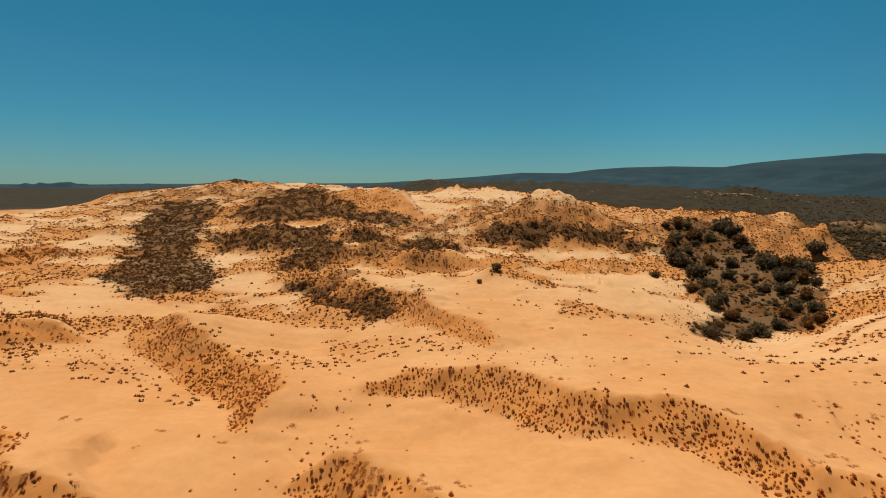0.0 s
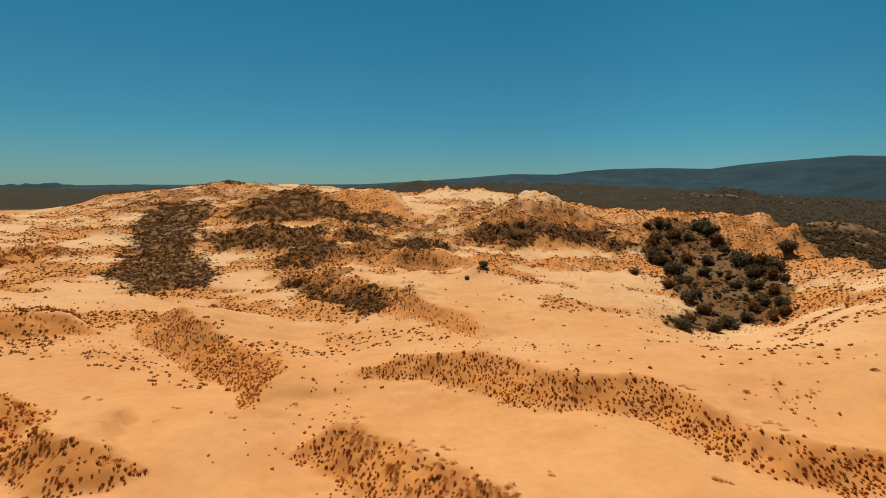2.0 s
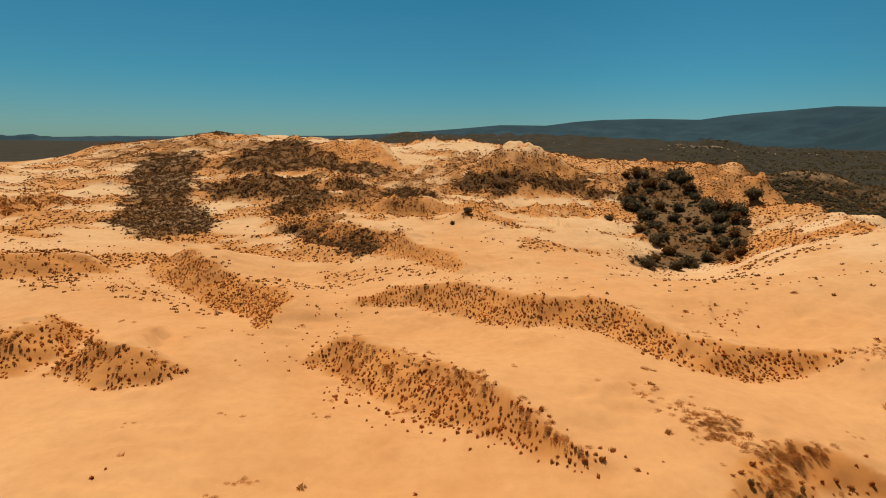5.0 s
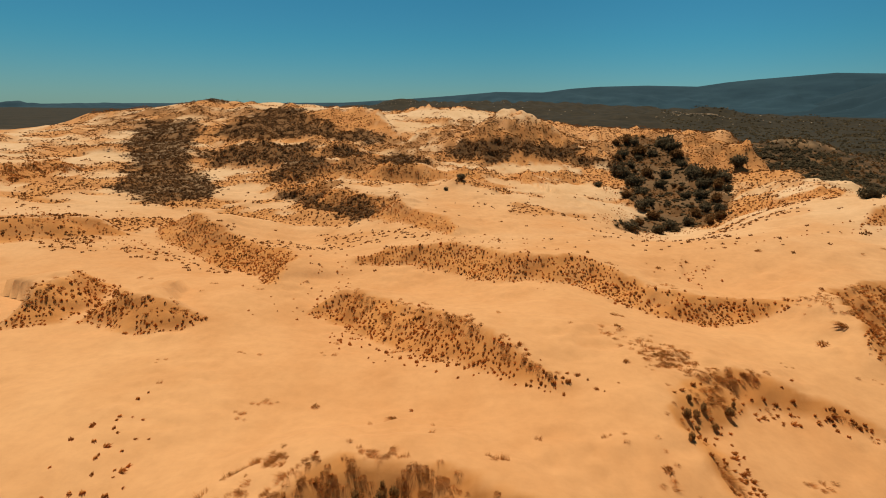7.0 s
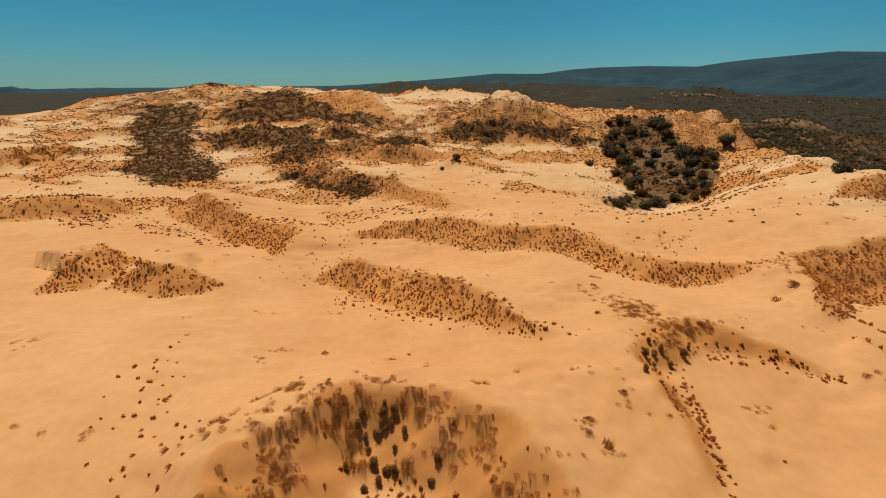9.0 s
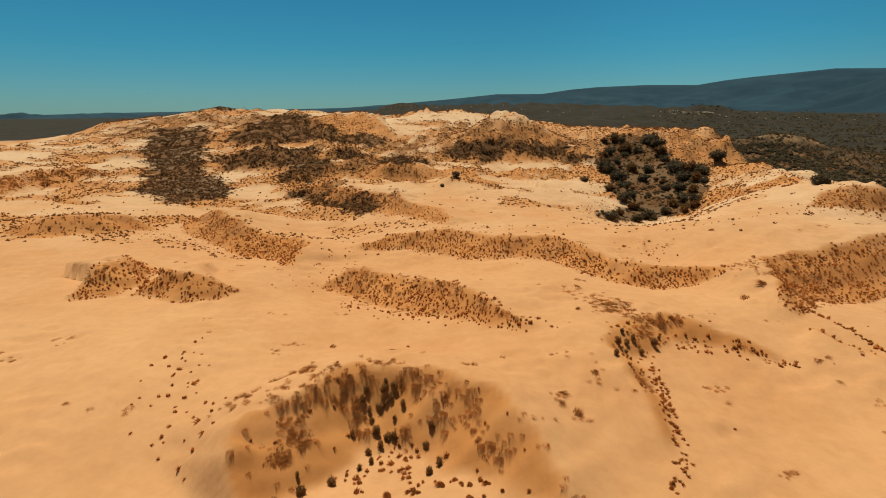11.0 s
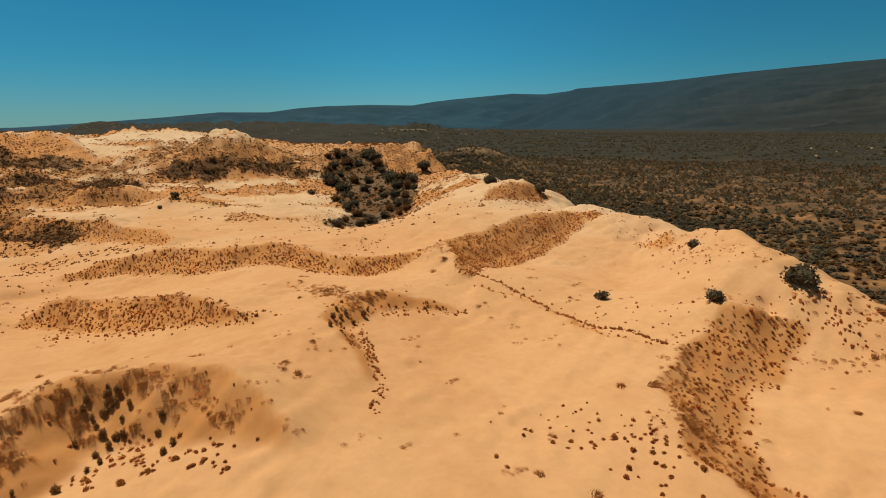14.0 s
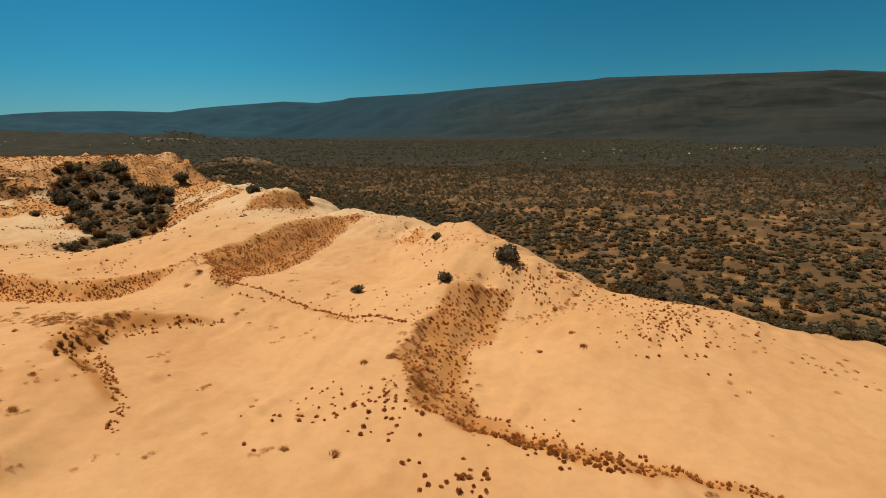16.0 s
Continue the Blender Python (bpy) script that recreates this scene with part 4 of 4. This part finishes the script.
for k, (x, y, h) in enumerate(CLUMPS):
    ob = new("straw_clump", clump[k % 3])
    z = float(height(np.array([x]), np.array([y]))[0])
    ob.matrix_basis = Matrix.LocRotScale((x, y, z), Euler((0, 0, k * 1.7)), (h * 1.9, h * 1.9, h * 0.8))
    tagged(ob, "bleached straw clump flattened on the bare sand", "grass", "straw clumps on the sand")

fx, fy = rows(-150, 90, 40, 235, 0.72, lambda x, y: np.clip(0.9 * grassy(x, y) + 0.06 * smooth(0.4, 0.9, waves(x, y, 10, 47)), 0, 1) * (on_dunes(x, y) > 0.9))
fh = G.uniform(0.18, 0.40, len(fx))
planted("far_dune_grass", "thin dry grass combed over the distant dune slopes", "grass", [tussock(G, 8, lean, 0.29, False, 0.45, 0.15) for lean in (0.1, 0.3)], fx, fy, downhill(fx, fy) + G.normal(0, 0.5, len(fx)), fh * 1.5, fh, FAR_GRASS)

# Dark thickets on the far dunes.
tx, ty = scatter(160000, -135, 45, 55, 205, lambda x, y: cover(x, y) * (0.35 + 0.65 * smooth(-0.8, 0.3, waves(x, y, 6, 49))) + 0.10 * heath(x, y) + 0.2 * smooth(-3.5, 0, deepest(THICKETS, x, y)))
ts = G.uniform(0.16, 0.40, len(tx)) * G.choice([1, 1, 1, 1.5], len(tx))
planted("dune_thicket", "dense dark brown low scrub covering dune hollows", "scrub", [crown(G, 7, 0.7, 1) for _ in range(5)], tx, ty, G.uniform(0, 6.3, len(tx)), ts, ts * G.uniform(0.4, 0.8, len(tx)), THICKET, 0.05)


# Shrubs one by one: stem and crown, built in a few forms and copied.
def shrub(form, mat):
    base = new("shrub")
    v, f = crown(np.random.default_rng(100 + form), 420, 0.2, 7)
    top = new("crown", tris_mesh("shrub_crown", v, f, mat))
    top.parent = base
    bm = bmesh.new()
    g = np.random.default_rng(form)
    for _ in range(5):
        a = g.uniform(0, 6.3)
        foot, tip = Vector((0.05 * math.cos(a), 0.05 * math.sin(a), -0.25)), Vector((0.4 * math.cos(a), 0.4 * math.sin(a), 0.5))
        m = Matrix.Translation((foot + tip) / 2) @ (tip - foot).to_track_quat("Z", "Y").to_matrix().to_4x4()
        bmesh.ops.create_cone(bm, segments=5, radius1=0.05, radius2=0.02, depth=(tip - foot).length, matrix=m)
    sm = bpy.data.meshes.new("shrub_stem")
    bm.to_mesh(sm)
    bm.free()
    sm.materials.append(BARK)
    new("stem", sm).parent = base
    return base


FORMS = [shrub(n, mat) for n, mat in enumerate((SCRUB, GREEN, DARK_SCRUB, GREEN, SCRUB, TUFT_LEAF, TUFT_LEAF))]
used = set()


def set_shrub(form, x, y, wide, tall, label, group):
    z = float(height(np.array([x]), np.array([y]))[0])
    m = Matrix.LocRotScale((x, y, z), Euler((0, 0, x * 3.1 + y)), None)
    ob = FORMS[form] if form not in used else copy_thing(FORMS[form], m)
    used.add(form)
    ob.matrix_basis = Matrix.LocRotScale((x, y, z), Euler((0, 0, x * 3.1 + y)), (wide / 2, wide / 2, tall / 1.1))
    return tagged(ob, label, "shrub", group)


for x, y, wide, tall in ((40.5, 8.2, 1.9, 0.9), (43.2, -2.4, 2.2, 1.1), (51.0, -4.6, 3.3, 1.8), (57.2, 61.5, 3.5, 2.1), (64.8, 55.0, 2.7, 1.6), (59.2, 13.6, 1.9, 1.1), (-0.9, 89.2, 2.2, 1.2), (-3.6, 84.3, 1.3, 0.8), (29.6, 105.1, 2.4, 1.2)):
    set_shrub(3 if wide > 3 else 4, x, y, wide, tall, "dark green rounded shrub alone on the bare sand", "shrubs on the crest")
BUSHES = [(-1.3, 2.5), (-1.3, 2.2), (-2.4, 2.2), (-0.8, 2.4), (-2.5, 1.7), (-0.9, 2.0), (-0.2, 1.5), (-1.1, 1.8), (-2.1, 1.4), (-1.9, 0.9), (-0.6, 1.0), (-1.5, 1.6), (-1.5, 0.3), (-0.8, 0.1), (-0.5, 0.1), (-1.2, -0.4), (-2.8, 0.2), (-1.8, -0.6), (-1.5, -1.3), (-2.0, -1.7), (-4.8, -3.0), (-4.5, -3.7), (-5.3, -4.7), (-3.2, -2.7), (1.5, 0.2), (2.1, -1.7), (1.6, -2.3), (1.3, -0.6), (14.2, 11.0), (14.1, 9.3), (17.2, 12.1), (16.6, 11.3), (13.6, 9.6), (14.4, 10.2), (14.9, 10.7), (15.3, 10.0), (12.8, 7.0)]
cx, cy = np.array(BUSHES).T
for k, (x, y) in enumerate(zip(cx, cy)):
    w = 0.3 + 0.3 * ((k * 29) % 10) / 10
    set_shrub((5, 6)[k % 2], x, y, w, w * 1.15, "small dark brown bushy tuft on the steep sand", "bushy tufts on the sand")
UPPER = [(41.8, 132.6, 3.5), (47, 135.1, 5.0), (50.1, 132.9, 3.3), (45.2, 130.1, 2.2), (45.9, 145.7, 3.5), (55.1, 139.9, 5.9), (56.5, 136.8, 4.3), (54.1, 128, 3.5), (37.4, 115.4, 4.8), (39, 108.9, 4.4), (43.8, 117, 3.8), (47.8, 115.4, 3.2), (53.3, 111.7, 4.6), (55.8, 109.7, 4.6), (57.9, 107.1, 3.7), (52.8, 104.3, 4.1), (54.1, 101, 3.2), (44.4, 109, 2.5), (38.1, 100.3, 3.3), (33.7, 97.2, 2.2), (34.8, 89.6, 3.0), (37.7, 93.4, 1.9)]
LOWER = [(36.3, 85.7, 2.5), (47.1, 99.8, 2.3), (49.1, 96.7, 3.1), (50.6, 92.8, 3.0), (48.9, 86.3, 2.8), (47.1, 88.9, 2.6), (44, 85.6, 2.5), (41.9, 83.5, 2.5), (28.9, 74.7, 2.6), (31.9, 79.6, 1.9), (34.4, 77.4, 2.5), (37.4, 80.4, 2.8), (46.8, 81.9, 2.5), (55.1, 115.8, 4.5), (66.9, 120.8, 4.4), (38.4, 126.1, 2.5), (41.4, 123, 2.7), (47.5, 142.7, 2.4), (42.6, 145, 2.4), (53.6, 121.1, 2.8), (55, 98.1, 2.4), (44.5, 80.8, 2.2), (38.3, 79.6, 1.9)]
for k, (x, y, w) in enumerate(UPPER + LOWER):
    set_shrub((1, 2, 3)[k % 3], x, y, w * 1.1, w * 0.72, "dark olive shrub in the sheltered dune hollow", "shrubs in the hollow")
hx, hy = scatter(2400, 22, 66, 50, 150, lambda x, y: hollow(x, y))
for k, (x, y) in enumerate(zip(hx[:50], hy[:50])):
    w = 0.8 + 1.0 * ((k * 53) % 10) / 10
    set_shrub((0, 1, 2)[k % 3], x, y, w, w * 0.55, "small grey-green shrub on the hollow's litter", "shrubs in the hollow")

rest = G.uniform(0.25, 0.6, len(hx) - 50)
planted("hollow_scrub", "low olive scrub filling the dune hollow", "scrub", [crown(G, 60, 0.35, 3) for _ in range(4)], hx[50:], hy[50:], G.uniform(0, 6.3, len(rest)), rest, rest * 0.8, SCRUB)

# Shrubs along the foot of the dunes, then the scrub of the open plain.
px, py = scatter(19000, 56, 125, -70, 120, lambda x, y: (along(BROW, x, y)[0] < -7) * np.clip(0.3 + 0.4 * smooth(-24, -10, along(BROW, x, y)[0]), 0, 1))
order = np.argsort(np.hypot(px - 6, py + 36))
px, py = px[order], py[order]
ALONE = 125
for k in range(min(ALONE, len(px))):
    w = 1.5 + 2.3 * G.random() ** 1.4
    set_shrub(int(G.choice([0, 0, 1, 2, 4, 4])), px[k], py[k], w, w * G.uniform(0.45, 0.65), "grey-green round shrub on reddish soil below the dune", "shrubs at the dune foot")
bx, by = px[ALONE:], py[ALONE:]
# the dense belt under the dunes' far flank
qx, qy = rows(60, 165, 36, 200, 1.6, lambda x, y: smooth(-8, -11, along(BROW, x, y)[0]) * smooth(-62, -30, along(BROW, x, y)[0]) * (0.35 + 0.6 * smooth(-0.4, 0.4, waves(x, y, 14, 57))))
qs = G.uniform(0.6, 1.5, len(qx))
planted("foot_scrub", "dense dark olive shrubs crowding the foot of the dunes", "scrub", [crown(G, 48, 0.34, 3) for _ in range(5)], qx, qy, G.uniform(0, 6.3, len(qx)), qs, qs * 0.75, GREEN)


def polar(n, r0, r1, a0, a1, density):
    a, r = np.radians(G.uniform(a0, a1, n)), np.sqrt(G.uniform(r0**2, r1**2, n))
    x, y = 6 + r * np.sin(a), -36 + r * np.cos(a)
    keep = (G.random(n) < density(x, y)) & (along(BROW, x, y)[0] < -9)
    return x[keep], y[keep]


thick = lambda x, y: 0.45 + 0.55 * smooth(-0.5, 0.6, waves(x, y, 22, 55))
ax, ay = polar(32000, 95, 330, 5, 112, thick)
cut = ~((ax < 125) & (ay < 120))
bx, by = np.r_[bx, ax[cut]], np.r_[by, ay[cut]]
bs = 0.42 + 0.8 * G.random(len(bx)) ** 1.7
close = np.hypot(bx - 6, by + 36) < 150
third = G.integers(3, size=len(bx))
for forms, ring in (([crown(G, 38, 0.36, 3) for _ in range(5)], close), ([crown(G, 7, 0.7, 1) for _ in range(5)], ~close)):
    for n, (mat, what) in enumerate(((SCRUB, "grey"), (DARK_SCRUB, "brown"), (GREEN, "olive"))):
        m = (third == n) & ring
        planted("plain_scrub", f"{what} low shrubs scattered over the reddish plain", "scrub", forms, bx[m], by[m], G.uniform(0, 6.3, m.sum()), bs[m], bs[m] * G.uniform(0.6, 1.0, m.sum()), mat)
ox, oy = polar(32000, 330, 1150, -12, 112, thick)
os_ = 1.0 + 1.5 * G.random(len(ox)) ** 1.5
third = G.integers(2, size=len(ox))
far_forms = [crown(G, 3, 0.8, 1) for _ in range(3)]
for n, (mat, what) in enumerate(((GREEN, "olive"), (SCRUB, "grey"))):
    m = third == n
    planted("far_scrub", f"{what} scrub thinning out towards the mountains", "scrub", far_forms, ox[m], oy[m], G.uniform(0, 6.3, m.sum()), os_[m], os_[m] * 0.7, mat)

# Pale rocks on the far hills.
rx, ry = [], []
for cx, cy, sx, sy, n in ((266, 660, 17, 9, 130), (-195, 1190, 30, 14, 26), (-146, 1200, 30, 14, 20), (20, 1320, 60, 20, 26), (440, 1540, 70, 25, 24), (60, 880, 110, 40, 40), (-130, 980, 120, 40, 45), (-180, 1235, 40, 20, 20), (430, 700, 90, 30, 14), (330, 640, 60, 20, 14), (574, 102, 16, 14, 22), (500, 170, 70, 45, 16)):
    rx.append(G.normal(cx, sx, n))
    ry.append(G.normal(cy, sy, n))
rx, ry = np.concatenate(rx), np.concatenate(ry)
rs = G.uniform(0.7, 2.0, len(rx))
planted("far_rocks", "pale weathered rocks on the far hills", "rocks", [crown(G, 0, 0.1, 3) for _ in range(4)], rx, ry, G.uniform(0, 6.3, len(rx)), rs, rs * 0.9, ROCK)
